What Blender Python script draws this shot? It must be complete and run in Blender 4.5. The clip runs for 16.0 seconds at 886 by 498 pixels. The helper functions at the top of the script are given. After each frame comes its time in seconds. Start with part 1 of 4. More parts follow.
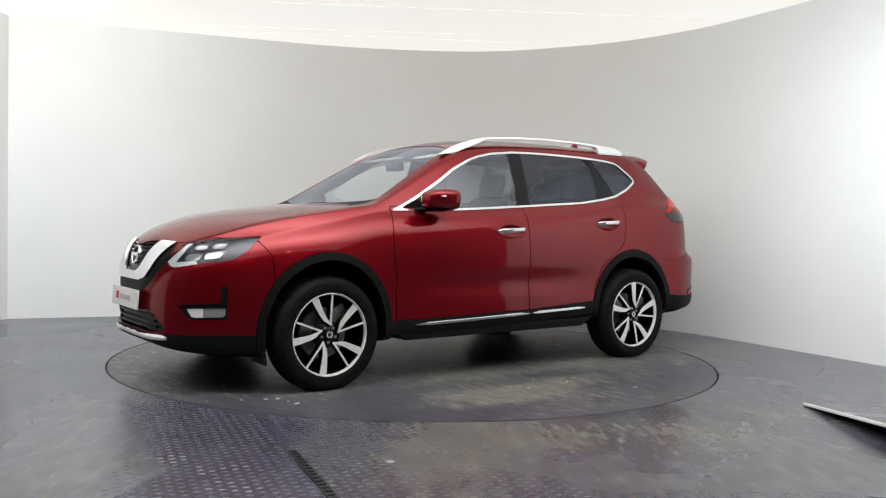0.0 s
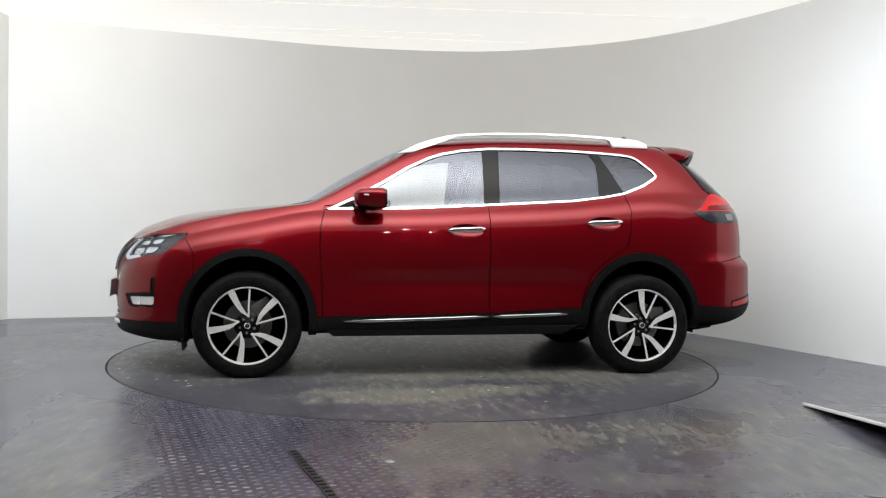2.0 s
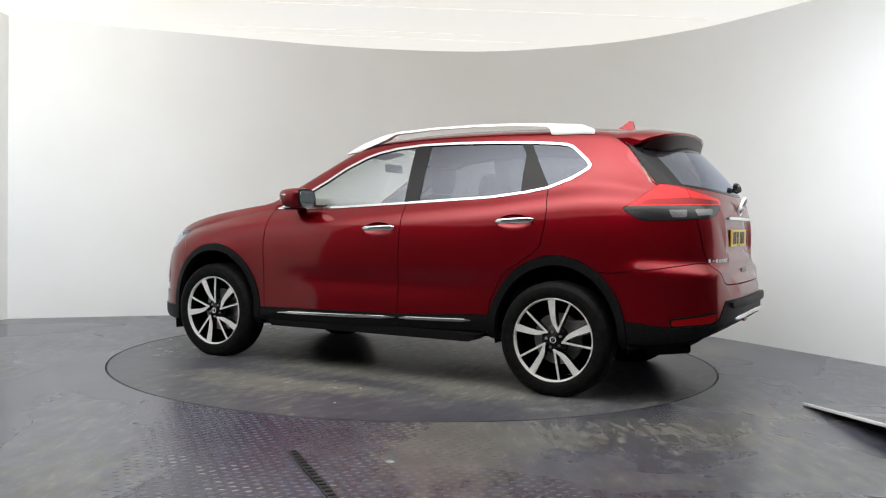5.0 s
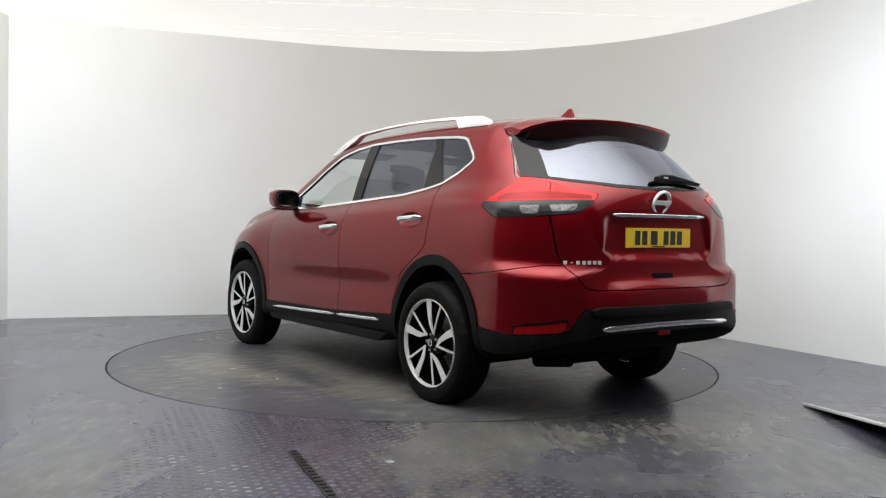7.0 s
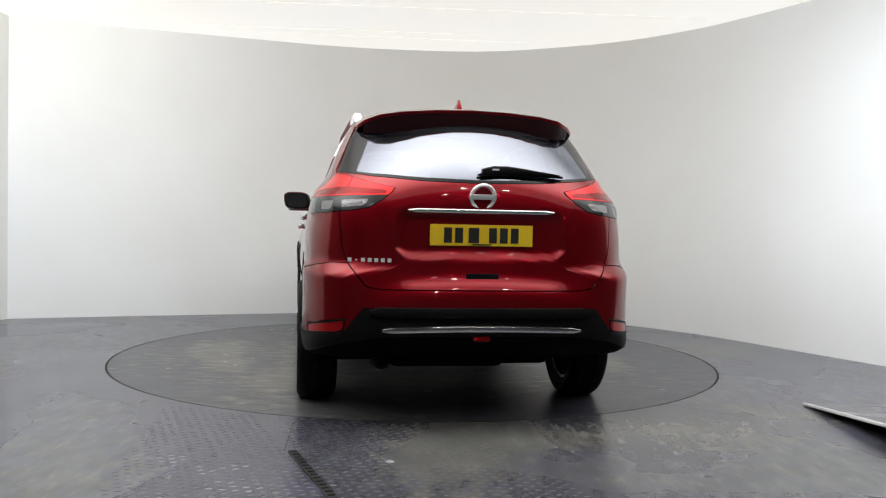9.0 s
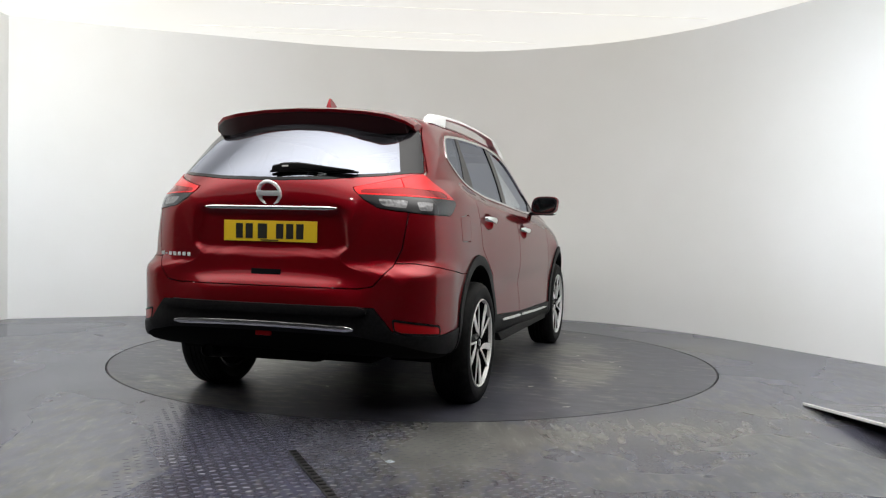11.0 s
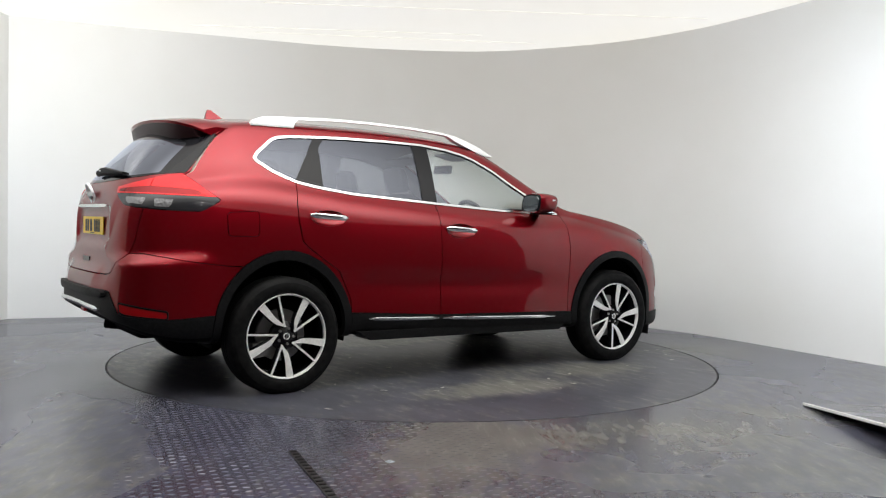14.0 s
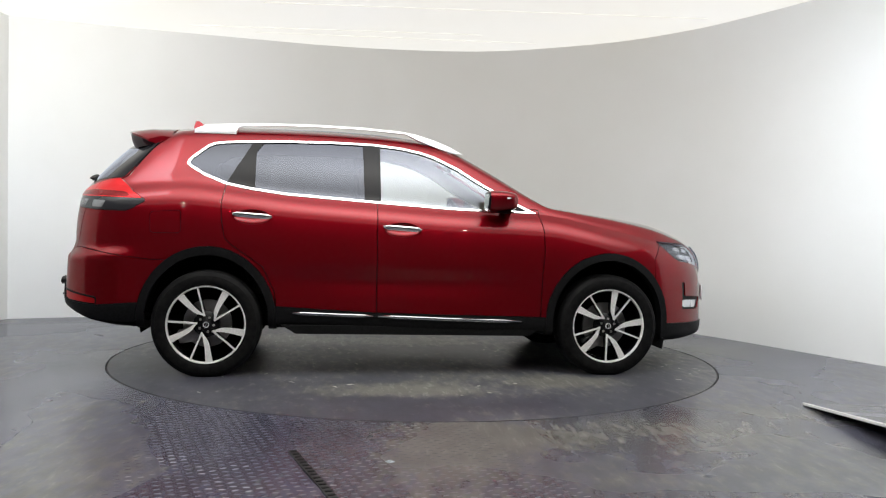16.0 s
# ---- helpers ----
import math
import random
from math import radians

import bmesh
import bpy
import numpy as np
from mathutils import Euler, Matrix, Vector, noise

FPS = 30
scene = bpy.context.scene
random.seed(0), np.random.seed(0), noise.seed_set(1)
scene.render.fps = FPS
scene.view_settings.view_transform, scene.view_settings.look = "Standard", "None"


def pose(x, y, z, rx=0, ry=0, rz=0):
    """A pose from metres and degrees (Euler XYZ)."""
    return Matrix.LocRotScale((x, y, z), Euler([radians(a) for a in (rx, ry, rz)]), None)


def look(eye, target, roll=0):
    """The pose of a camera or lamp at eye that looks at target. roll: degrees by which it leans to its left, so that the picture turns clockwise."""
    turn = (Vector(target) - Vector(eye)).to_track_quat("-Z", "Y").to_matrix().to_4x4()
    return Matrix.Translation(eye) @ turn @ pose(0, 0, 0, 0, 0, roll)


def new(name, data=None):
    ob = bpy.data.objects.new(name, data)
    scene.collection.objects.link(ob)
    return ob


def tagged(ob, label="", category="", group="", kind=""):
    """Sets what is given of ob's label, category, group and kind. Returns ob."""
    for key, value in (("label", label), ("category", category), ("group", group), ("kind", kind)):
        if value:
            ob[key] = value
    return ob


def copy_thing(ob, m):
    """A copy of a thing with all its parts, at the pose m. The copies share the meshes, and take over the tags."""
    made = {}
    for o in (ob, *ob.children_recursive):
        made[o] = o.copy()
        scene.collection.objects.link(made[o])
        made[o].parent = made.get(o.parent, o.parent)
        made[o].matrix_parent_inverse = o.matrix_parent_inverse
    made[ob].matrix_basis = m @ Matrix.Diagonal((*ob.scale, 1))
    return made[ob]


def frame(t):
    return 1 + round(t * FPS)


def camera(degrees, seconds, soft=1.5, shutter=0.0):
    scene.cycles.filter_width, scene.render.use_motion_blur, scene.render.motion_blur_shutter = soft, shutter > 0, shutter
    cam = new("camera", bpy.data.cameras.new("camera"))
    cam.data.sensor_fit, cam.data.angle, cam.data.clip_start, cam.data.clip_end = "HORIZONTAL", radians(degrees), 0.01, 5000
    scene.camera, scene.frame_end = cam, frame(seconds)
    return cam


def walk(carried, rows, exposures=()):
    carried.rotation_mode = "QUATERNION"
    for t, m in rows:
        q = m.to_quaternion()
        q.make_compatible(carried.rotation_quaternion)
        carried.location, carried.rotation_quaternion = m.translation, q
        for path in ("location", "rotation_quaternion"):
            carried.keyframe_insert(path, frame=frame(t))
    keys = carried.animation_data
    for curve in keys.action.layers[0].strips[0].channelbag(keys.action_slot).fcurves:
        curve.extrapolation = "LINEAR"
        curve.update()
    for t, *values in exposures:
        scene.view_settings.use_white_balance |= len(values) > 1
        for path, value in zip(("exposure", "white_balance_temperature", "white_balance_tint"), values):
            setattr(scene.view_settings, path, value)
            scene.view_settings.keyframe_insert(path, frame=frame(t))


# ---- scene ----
# ---- camera: stands still on a tripod before the turntable ----
cam = camera(53.87, 16.0, soft=1.2)
EYE = look((0, -6.709, 1.040), (.205, .284, .817), 1.167)
walk(cam, [(0, EYE), (16.0, EYE)])

# ---- light: a lit fabric ceiling, two cool lamp banks, small spots behind the camera ----
world = bpy.data.worlds.new("studio_world")
world.use_nodes = True
world.node_tree.nodes["Background"].inputs[0].default_value = (.9, .95, 1, 1)
world.node_tree.nodes["Background"].inputs[1].default_value = .05
scene.world = world
scene.view_settings.exposure = .82
CEILING_GLOW, ADDED_GLOW, WEST_POWER, EAST_POWER, UP_POWER = .42, 3.45, 25, 25, 5


def area_lamp(name, eye, target, sx, sy, power, color):
    d = bpy.data.lights.new(name, "AREA")
    d.shape, d.size, d.size_y, d.energy, d.color = "RECTANGLE", sx, sy, power, color
    d.spread = radians(104)
    ob = new(name, d)
    ob.matrix_world = look(eye, target)
    return ob


area_lamp("lamp_bank_west", (-3.0, -1.7, 2.86), (-3.9, 2.0, 1.1), 2.4, 1.6, WEST_POWER, (.80, .89, 1))
area_lamp("lamp_bank_east", (2.2, -2.3, 2.80), (4.4, .5, 1.2), 2.4, 1.4, EAST_POWER, (.80, .89, 1))
area_lamp("ceiling_uplight", (-3.75, -.4, 2.55), (-3.0, 1.8, 2.94), .4, .3, UP_POWER, (1, .97, .92))


# ---- materials ----
def material(name, color, rough=.5, metal=0.0, coat=0.0, coat_rough=.03, spec=.5):
    m = bpy.data.materials.new(name)
    m.use_nodes = True
    b = m.node_tree.nodes["Principled BSDF"]
    b.inputs["Base Color"].default_value = (*color, 1)
    b.inputs["Roughness"].default_value = rough
    b.inputs["Metallic"].default_value = metal
    b.inputs["Coat Weight"].default_value = coat
    b.inputs["Coat Roughness"].default_value = coat_rough
    b.inputs["Specular IOR Level"].default_value = spec
    b.inputs["Coat IOR"].default_value = 1.41
    return m


def node(m, kind, **values):
    n = m.node_tree.nodes.new(kind)
    for key, v in values.items():
        n.inputs[key].default_value = v
    return n


def link(m, a, out, b, inp):
    m.node_tree.links.new(a.outputs[out], b.inputs[inp])


def shader_of(m):
    return m.node_tree.nodes["Principled BSDF"]


def ramp(m, stops):
    n = m.node_tree.nodes.new("ShaderNodeValToRGB")
    while len(n.color_ramp.elements) < len(stops):
        n.color_ramp.elements.new(.5)
    for e, (p, c) in zip(n.color_ramp.elements, stops):
        e.position, e.color = p, (*c, 1) if len(c) == 3 else c
    return n


def grain(m, scale, low, high, detail=4, socket="Base Color", spread=(.35, .65), coords="Object"):
    """Noise between two colours (or greys) into one socket of the shader."""
    tc = node(m, "ShaderNodeTexCoord")
    n = node(m, "ShaderNodeTexNoise", Scale=scale, Detail=detail)
    r = ramp(m, [(spread[0], low), (spread[1], high)])
    link(m, tc, coords, n, "Vector")
    link(m, n, "Fac", r, "Fac")
    link(m, r, "Color", shader_of(m), socket)
    return n


def bumps(m, scale, strength, distance=.002, detail=3):
    tc = node(m, "ShaderNodeTexCoord")
    n = node(m, "ShaderNodeTexNoise", Scale=scale, Detail=detail)
    b = node(m, "ShaderNodeBump", Strength=strength, Distance=distance)
    link(m, tc, "Object", n, "Vector")
    link(m, n, "Fac", b, "Height")
    link(m, b, "Normal", shader_of(m), "Normal")


def grey(v):
    return (v, v, v)


PAINT = material("red_metallic_paint", (.2, .003, .008), rough=.36, metal=.7, coat=1.0, coat_rough=.012, spec=.05)
grain(PAINT, 900, (.172, .0024, .0068), (.224, .0039, .0098), detail=2)
shader_of(PAINT).inputs["Specular Tint"].default_value = (.30, .02, .04, 1)
CLAD = material("black_grained_plastic", (.006, .006, .0065), rough=.5, spec=.12)
grain(CLAD, 60, (.004, .004, .0045), (.008, .008, .0085))
bumps(CLAD, 700, .25, .0008)
GLOSS_BLACK = material("gloss_black_plastic", (.008, .008, .010), rough=.10, spec=.2)
# shade under the spoiler is put into this near-black red
SPOILER_SHADE = material("red_darkened_for_shade", (.016, .003, .004), rough=.4, spec=.2)
CHROME = material("chrome", (.86, .87, .88), rough=.14, metal=1)
SILVER = material("satin_silver_rail", (.88, .89, .90), rough=.35, metal=.3)
MACHINED = material("machined_alloy", (.62, .61, .60), rough=.38, metal=.2)
grain(MACHINED, 90, (.74, .73, .72), (.88, .87, .86), socket="Base Color")
RIM_BLACK = material("gloss_black_alloy", (.005, .005, .006), rough=.22, spec=.2)
RUBBER = material("tyre_rubber", (.013, .013, .014), rough=.6, spec=.09)
grain(RUBBER, 25, (.004, .004, .0045), (.009, .009, .009))
bumps(RUBBER, 500, .2, .001)
STEEL = material("brake_steel", (.34, .33, .32), rough=.4, metal=.8)
DARK = material("underbody_black", (.005, .005, .005), rough=.8, spec=.04)
LEATHER = material("black_leather", (.025, .024, .024), rough=.5)
bumps(LEATHER, 160, .3, .002)
BEIGE = material("pale_headlining", (.68, .66, .60), rough=.9)
LENS_RED = material("red_lamp_lens", (.62, .010, .014), rough=.3, metal=.6, coat=.5, coat_rough=.02, spec=.1)
LENS_DEEP = material("dark_red_lamp_lens", (.20, .003, .005), rough=.25, metal=.5, coat=.4, coat_rough=.02, spec=.1)
SMOKED = material("smoked_lamp_lens", (.022, .022, .025), rough=.06, spec=.5)
LAMP_INSIDE = material("lamp_reflector", (.75, .76, .78), rough=.18, metal=.7)
LAMP_GREY = material("grey_lamp_reflector", (.22, .22, .23), rough=.2, metal=.5)
bumps(LAMP_GREY, 70, .5, .006, 0)
HOUSING = material("lamp_housing_grey", (.05, .05, .055), rough=.25, metal=.2)
MIRROR_GLASS = material("mirror_glass", (.42, .45, .44), rough=.03, metal=1)
REFLECTOR = material("red_reflector", (.36, .005, .008), rough=.3, metal=.3, coat=.5, spec=.1)
WHITE_LENS = material("white_light_guide", (.80, .81, .83), rough=.2, coat=1)
YELLOW = material("yellow_plate", (.78, .52, .02), rough=.4)
WHITE = material("white_plate", (.78, .78, .78), rough=.4)
INK = material("black_print", (.01, .01, .01), rough=.5)
PRINT_GREY = material("grey_print", (.45, .45, .45), rough=.5)
PRINT_RED = material("red_print", (.55, .05, .03), rough=.5)
MESH_BLACK = material("black_grille", (.006, .006, .0065), rough=.35, spec=.25)


def pane_material(name, tint, gloss=.06, blur=.01):
    """A glass pane: tinted clear body with a mirror-like surface that strengthens at a slant."""
    m = bpy.data.materials.new(name)
    m.use_nodes = True
    t = m.node_tree
    t.nodes.remove(t.nodes["Principled BSDF"])
    out = t.nodes["Material Output"]
    clear = node(m, "ShaderNodeBsdfTransparent", Color=(*tint, 1))
    # cool ceiling light is put into the panes' bluish reflection colour
    shine = node(m, "ShaderNodeBsdfGlossy", Roughness=blur, Color=(.80, .85, 1, 1))
    f = t.nodes.new("ShaderNodeLayerWeight")
    steep = t.nodes.new("ShaderNodeMath")
    steep.operation = "POWER"
    steep.inputs[1].default_value = 4.5
    add = t.nodes.new("ShaderNodeMath")
    add.operation, add.use_clamp = "MULTIPLY_ADD", True
    add.inputs[1].default_value, add.inputs[2].default_value = .85, gloss
    mix = t.nodes.new("ShaderNodeMixShader")
    link(m, f, "Facing", steep, 0)
    link(m, steep, 0, add, 0)
    link(m, add, 0, mix, 0)
    link(m, clear, 0, mix, 1)
    link(m, shine, 0, mix, 2)
    link(m, mix, 0, out, 0)
    return m


GLASS = pane_material("clear_car_glass", (.88, .92, .88), .14)
TINTED = pane_material("dark_tinted_glass", (.17, .178, .195), .08, .0)
REAR_TINTED = pane_material("dark_tinted_rear_glass", (.14, .145, .16), .2)
LAMP_GLASS = pane_material("clear_lamp_cover", (.92, .93, .95), .04)

# painted room walls
WALL = material("white_painted_wall", (.80, .80, .79), rough=.6)
grain(WALL, .8, (.815, .812, .782), (.850, .848, .828))
bumps(WALL, 35, .06, .002)
# lack of light behind the camera is put into this dark colour
DARKENED_WALL = material("wall_darkened_as_unlit", (.10, .10, .105), rough=.8)
grain(DARKENED_WALL, 1.5, (.08, .08, .085), (.12, .12, .125))
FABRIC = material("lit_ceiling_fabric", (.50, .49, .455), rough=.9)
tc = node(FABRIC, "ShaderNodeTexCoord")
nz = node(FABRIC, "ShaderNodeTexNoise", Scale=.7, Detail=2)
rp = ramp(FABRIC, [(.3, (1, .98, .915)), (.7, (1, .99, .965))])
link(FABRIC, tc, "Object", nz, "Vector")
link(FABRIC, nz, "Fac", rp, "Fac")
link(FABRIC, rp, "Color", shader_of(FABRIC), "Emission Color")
SEAM = material("ceiling_seam", (.42, .41, .38), rough=.9)
# the seams get emission too, slightly weaker than the fabric's
shader_of(SEAM).inputs["Emission Color"].default_value = (1, .96, .86, 1)
shader_of(SEAM).inputs["Emission Strength"].default_value = CEILING_GLOW * .88


def blot(m, tc, x, y, rx, ry, turn=0.0):
    """A soft oval of wear and of added ceiling glow, 1 in its middle."""
    mp = node(m, "ShaderNodeMapping", Location=(-x, -y, 0))
    mp2 = node(m, "ShaderNodeMapping", Scale=(1 / rx, 1 / ry, 0))
    mp2.inputs["Rotation"].default_value = (0, 0, turn)
    g = node(m, "ShaderNodeTexGradient")
    g.gradient_type = "SPHERICAL"
    link(m, tc, "Object", mp, "Vector")
    link(m, mp, "Vector", mp2, "Vector")
    link(m, mp2, "Vector", g, "Vector")
    return g


def maths(m, op, a, b, c=None):
    n = m.node_tree.nodes.new("ShaderNodeMath")
    n.operation = op
    for i, v in enumerate((a, b, c)):
        if v is None:
            continue
        if isinstance(v, (int, float)):
            n.inputs[i].default_value = v
        else:
            m.node_tree.links.new(v.outputs[0], n.inputs[i])
    return n


def blend(m, fac, one, two):
    n = m.node_tree.nodes.new("ShaderNodeMix")
    n.data_type = "RGBA"
    m.node_tree.links.new(fac.outputs[0], n.inputs[0])
    for i, v in ((6, one), (7, two)):
        if isinstance(v, tuple):
            n.inputs[i].default_value = (*v, 1)
        else:
            m.node_tree.links.new(v.outputs[2 if v.bl_idname == "ShaderNodeMix" else 0], n.inputs[i])
    return n


def floor_paint(name, blots=(), tint=(1, 1, 1), dull=0.0, patchy=.28, pale=(.115, .114, .105), scuffed=.35):
    """Worn purple-grey floor paint: cloudy stains, brown wear, scuffs and pale flecks."""
    m = material(name, (.11, .115, .125), rough=.3, spec=.38)
    s = shader_of(m)
    tc = node(m, "ShaderNodeTexCoord")
    big = node(m, "ShaderNodeTexNoise", Scale=.8, Detail=3, Roughness=.5, Distortion=.5)
    link(m, tc, "Object", big, "Vector")
    stretch = node(m, "ShaderNodeMapping", Scale=(1.8, .8, 1))
    stretch.inputs["Rotation"].default_value = (0, 0, -.36)
    link(m, tc, "Object", stretch, "Vector")
    streak = node(m, "ShaderNodeTexNoise", Scale=6, Detail=2, Roughness=.5)
    link(m, stretch, "Vector", streak, "Vector")
    fine = node(m, "ShaderNodeTexNoise", Scale=60, Detail=5, Roughness=.7)
    link(m, tc, "Object", fine, "Vector")
    base = ramp(m, [(p, tuple(c * k for c, k in zip(col, tint))) for p, col in ((.34, (.057, .059, .084)), (.50, (.075, .077, .106)), (.64, (.092, .095, .123)))])
    link(m, big, "Fac", base, "Fac")
    rag = node(m, "ShaderNodeTexNoise", Scale=9, Detail=4, Roughness=.6)
    link(m, stretch, "Vector", rag, "Vector")
    wear_at = maths(m, "ADD", maths(m, "MULTIPLY", big, .6), maths(m, "MULTIPLY", rag, .85))
    for x, y, rx, ry, turn in blots:
        wear_at = maths(m, "MULTIPLY_ADD", blot(m, tc, x, y, rx, ry, turn), patchy, wear_at)
    wear = ramp(m, [(.73, grey(0)), (.90, grey(1))])
    link(m, wear_at, 0, wear, "Fac")
    color = blend(m, maths(m, "MULTIPLY", wear, .9), base, pale)
    # faint light and dark grain
    tone = ramp(m, [(.40, grey(.84)), (.50, grey(1)), (.60, grey(1.16))])
    link(m, streak, "Fac", tone, "Fac")
    dust = ramp(m, [(.35, grey(.92)), (.65, grey(1.07))])
    link(m, fine, "Fac", dust, "Fac")
    # pale scuffs, thickest where the paint is worn
    scrape = node(m, "ShaderNodeMapping", Scale=(6, 1.1, 1))
    scrape.inputs["Rotation"].default_value = (0, 0, 1.15)
    link(m, tc, "Object", scrape, "Vector")
    scratch = node(m, "ShaderNodeTexNoise", Scale=5, Detail=3, Roughness=.6)
    link(m, scrape, "Vector", scratch, "Vector")
    scuff = ramp(m, [(.55, grey(0)), (.66, grey(1))])
    link(m, scratch, "Fac", scuff, "Fac")
    fleck_at = node(m, "ShaderNodeTexNoise", Scale=11, Detail=3, Roughness=.5)
    link(m, stretch, "Vector", fleck_at, "Vector")
    fleck = ramp(m, [(.655, grey(0)), (.70, grey(1))])
    link(m, fleck_at, "Fac", fleck, "Fac")
    worn = maths(m, "ADD", maths(m, "MULTIPLY", wear, .75), .05)
    marks = maths(m, "MULTIPLY", maths(m, "MAXIMUM", scuff, fleck), worn)
    color = blend(m, maths(m, "MULTIPLY", marks, scuffed), color, (.30, .297, .28))
    for shade in (tone, dust):
        mul = m.node_tree.nodes.new("ShaderNodeMix")
        mul.data_type, mul.blend_type = "RGBA", "MULTIPLY"
        mul.inputs[0].default_value = 1
        m.node_tree.links.new(color.outputs[2], mul.inputs[6])
        link(m, shade, "Color", mul, 7)
        color = mul
    m.node_tree.links.new(color.outputs[2], s.inputs["Base Color"])
    rough = ramp(m, [(.30, grey(.22 + dull)), (.75, grey(.33 + dull))])
    link(m, big, "Fac", rough, "Fac")
    link(m, rough, "Color", s, "Roughness")
    return m


# the fabric glows evenly; a stronger unseen oval is added over the front floor
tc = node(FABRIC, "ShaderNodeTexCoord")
oval_glow = maths(FABRIC, "POWER", blot(FABRIC, tc, 0, -2.3, 5.2, 1.6), 1.2)
link(FABRIC, maths(FABRIC, "MULTIPLY_ADD", oval_glow, ADDED_GLOW, CEILING_GLOW), 0, shader_of(FABRIC), "Emission Strength")

FLOOR = floor_paint("worn_grey_floor", ((1.75, -1.95, .9, .35, .6), (2.4, .6, .9, .5, 0)))
LUGGED = floor_paint("worn_grey_lugged_plate", (), (.80, .80, .86))
RIBBED = floor_paint("worn_grey_ribbed_plate", ((.15, -2.75, .42, 1.2, .36), (1.3, -2.35, .9, .5, .6), (.55, -2.55, .5, .3, 0)), (.96, .96, .88))
DISC = floor_paint("worn_grey_turntable", ((-.31, 1.38, .45, .22, .1), (.39, 1.5, .7, .35, 0), (-.25, -1.37, .7, .3, 0), (.9, -1.1, .6, .3, .3), (-.9, .9, .6, .5, 0), (.1, .8, .9, .4, 0), (1.0, .2, .5, .7, 0), (-1.2, -.3, .5, .7, .2)), (.80, .79, .74), .10, .36, (.150, .147, .132), .8)
STEEL_EDGE = material("dull_steel_rim", (.03, .03, .033), rough=.5, spec=.2)
grain(STEEL_EDGE, 9, (.02, .02, .022), (.045, .045, .045))
BARE = material("worn_bare_lug", (.24, .24, .25), rough=.35, spec=.45)
LUG = material("painted_grey_lug", (.08, .08, .10), rough=.28, spec=.4)
grain(LUG, 7, (.055, .055, .074), (.090, .090, .110))
CHIP = material("pale_paint_chip", (.55, .54, .50), rough=.6)
SLOT = material("black_slot", (.012, .012, .013), rough=.5)
EDGE_WHITE = material("bright_metal_edge", (.80, .80, .80), rough=.4, metal=.1)


# ---- mesh helpers ----
def mesh_from(name, verts, faces, smooth=False):
    me = bpy.data.meshes.new(name)
    me.from_pydata([tuple(v) for v in verts], [], [tuple(int(i) for i in f) for f in faces])
    if smooth:
        me.shade_smooth()
    return me


def part(name, bm, mat, parent=None, label="", smooth=False):
    """Links a bmesh (or a mesh) as one object under a thing or a part."""
    if isinstance(bm, bmesh.types.BMesh):
        me = bpy.data.meshes.new(name)
        bmesh.ops.recalc_face_normals(bm, faces=bm.faces[:])
        bm.to_mesh(me)
        bm.free()
        if smooth:
            me.shade_smooth()
            me.set_sharp_from_angle(angle=radians(38))
    else:
        me = bm
    me.materials.append(mat)
    ob = new(name, me)
    ob.parent = parent
    if label:
        tagged(ob, label)
    return ob


def thing(name, label, category, group="", kind="", parent=None):
    ob = new(name)
    ob.empty_display_size = .2
    ob.parent = parent
    return tagged(ob, label, category, group, kind)


def box(sx, sy, sz, m=None, bevel=0.0, seg=2):
    bm = bmesh.new()
    bmesh.ops.create_cube(bm, size=1, matrix=(m or Matrix()) @ Matrix.Diagonal((sx, sy, sz, 1)))
    if bevel:
        bmesh.ops.bevel(bm, geom=bm.edges[:], offset=bevel, segments=seg, affect="EDGES", profile=.6)
    return bm


def join(*bms):
    """Joins several bmeshes into the first."""
    out = bms[0]
    for b in bms[1:]:
        me = bpy.data.meshes.new("join")
        b.to_mesh(me)
        b.free()
        out.from_mesh(me)
        bpy.data.meshes.remove(me)
    return out


def lathe(profile, n=64, a0=0.0, a1=math.tau):
    """Turns a profile of (radius, y) about the y axis."""
    bm = bmesh.new()
    full = abs(a1 - a0 - math.tau) < 1e-6
    rings = []
    for i in range(n if full else n + 1):
        a = a0 + (a1 - a0) * i / n
        rings.append([bm.verts.new((r * math.cos(a), y, r * math.sin(a))) for r, y in profile])
    for i in range(n):
        p, q = rings[i], rings[(i + 1) % len(rings)]
        for j in range(len(profile) - 1):
            bm.faces.new((p[j], p[j + 1], q[j + 1], q[j]))
    return bm


def prism(poly, y0, y1, bevel=0.0):
    """Extrudes a polygon in (x, z) from y0 to y1."""
    bm = bmesh.new()
    a = [bm.verts.new((x, y0, z)) for x, z in poly]
    b = [bm.verts.new((x, y1, z)) for x, z in poly]
    bm.faces.new(a)
    bm.faces.new(b[::-1])
    for i in range(len(poly)):
        j = (i + 1) % len(poly)
        bm.faces.new((a[i], b[i], b[j], a[j]))
    if bevel:
        bmesh.ops.bevel(bm, geom=bm.edges[:], offset=bevel, segments=2, affect="EDGES", profile=.6)
    return bm


def loft(rings, closed=True, caps=True):
    """Skins rings of equal length."""
    bm = bmesh.new()
    vs = [[bm.verts.new(p) for p in r] for r in rings]
    k = len(rings[0])
    for p, q in zip(vs, vs[1:]):
        for j in range(k if closed else k - 1):
            bm.faces.new((p[j], p[(j + 1) % k], q[(j + 1) % k], q[j]))
    if caps:
        bm.faces.new(vs[0][::-1])
        bm.faces.new(vs[-1])
    return bm


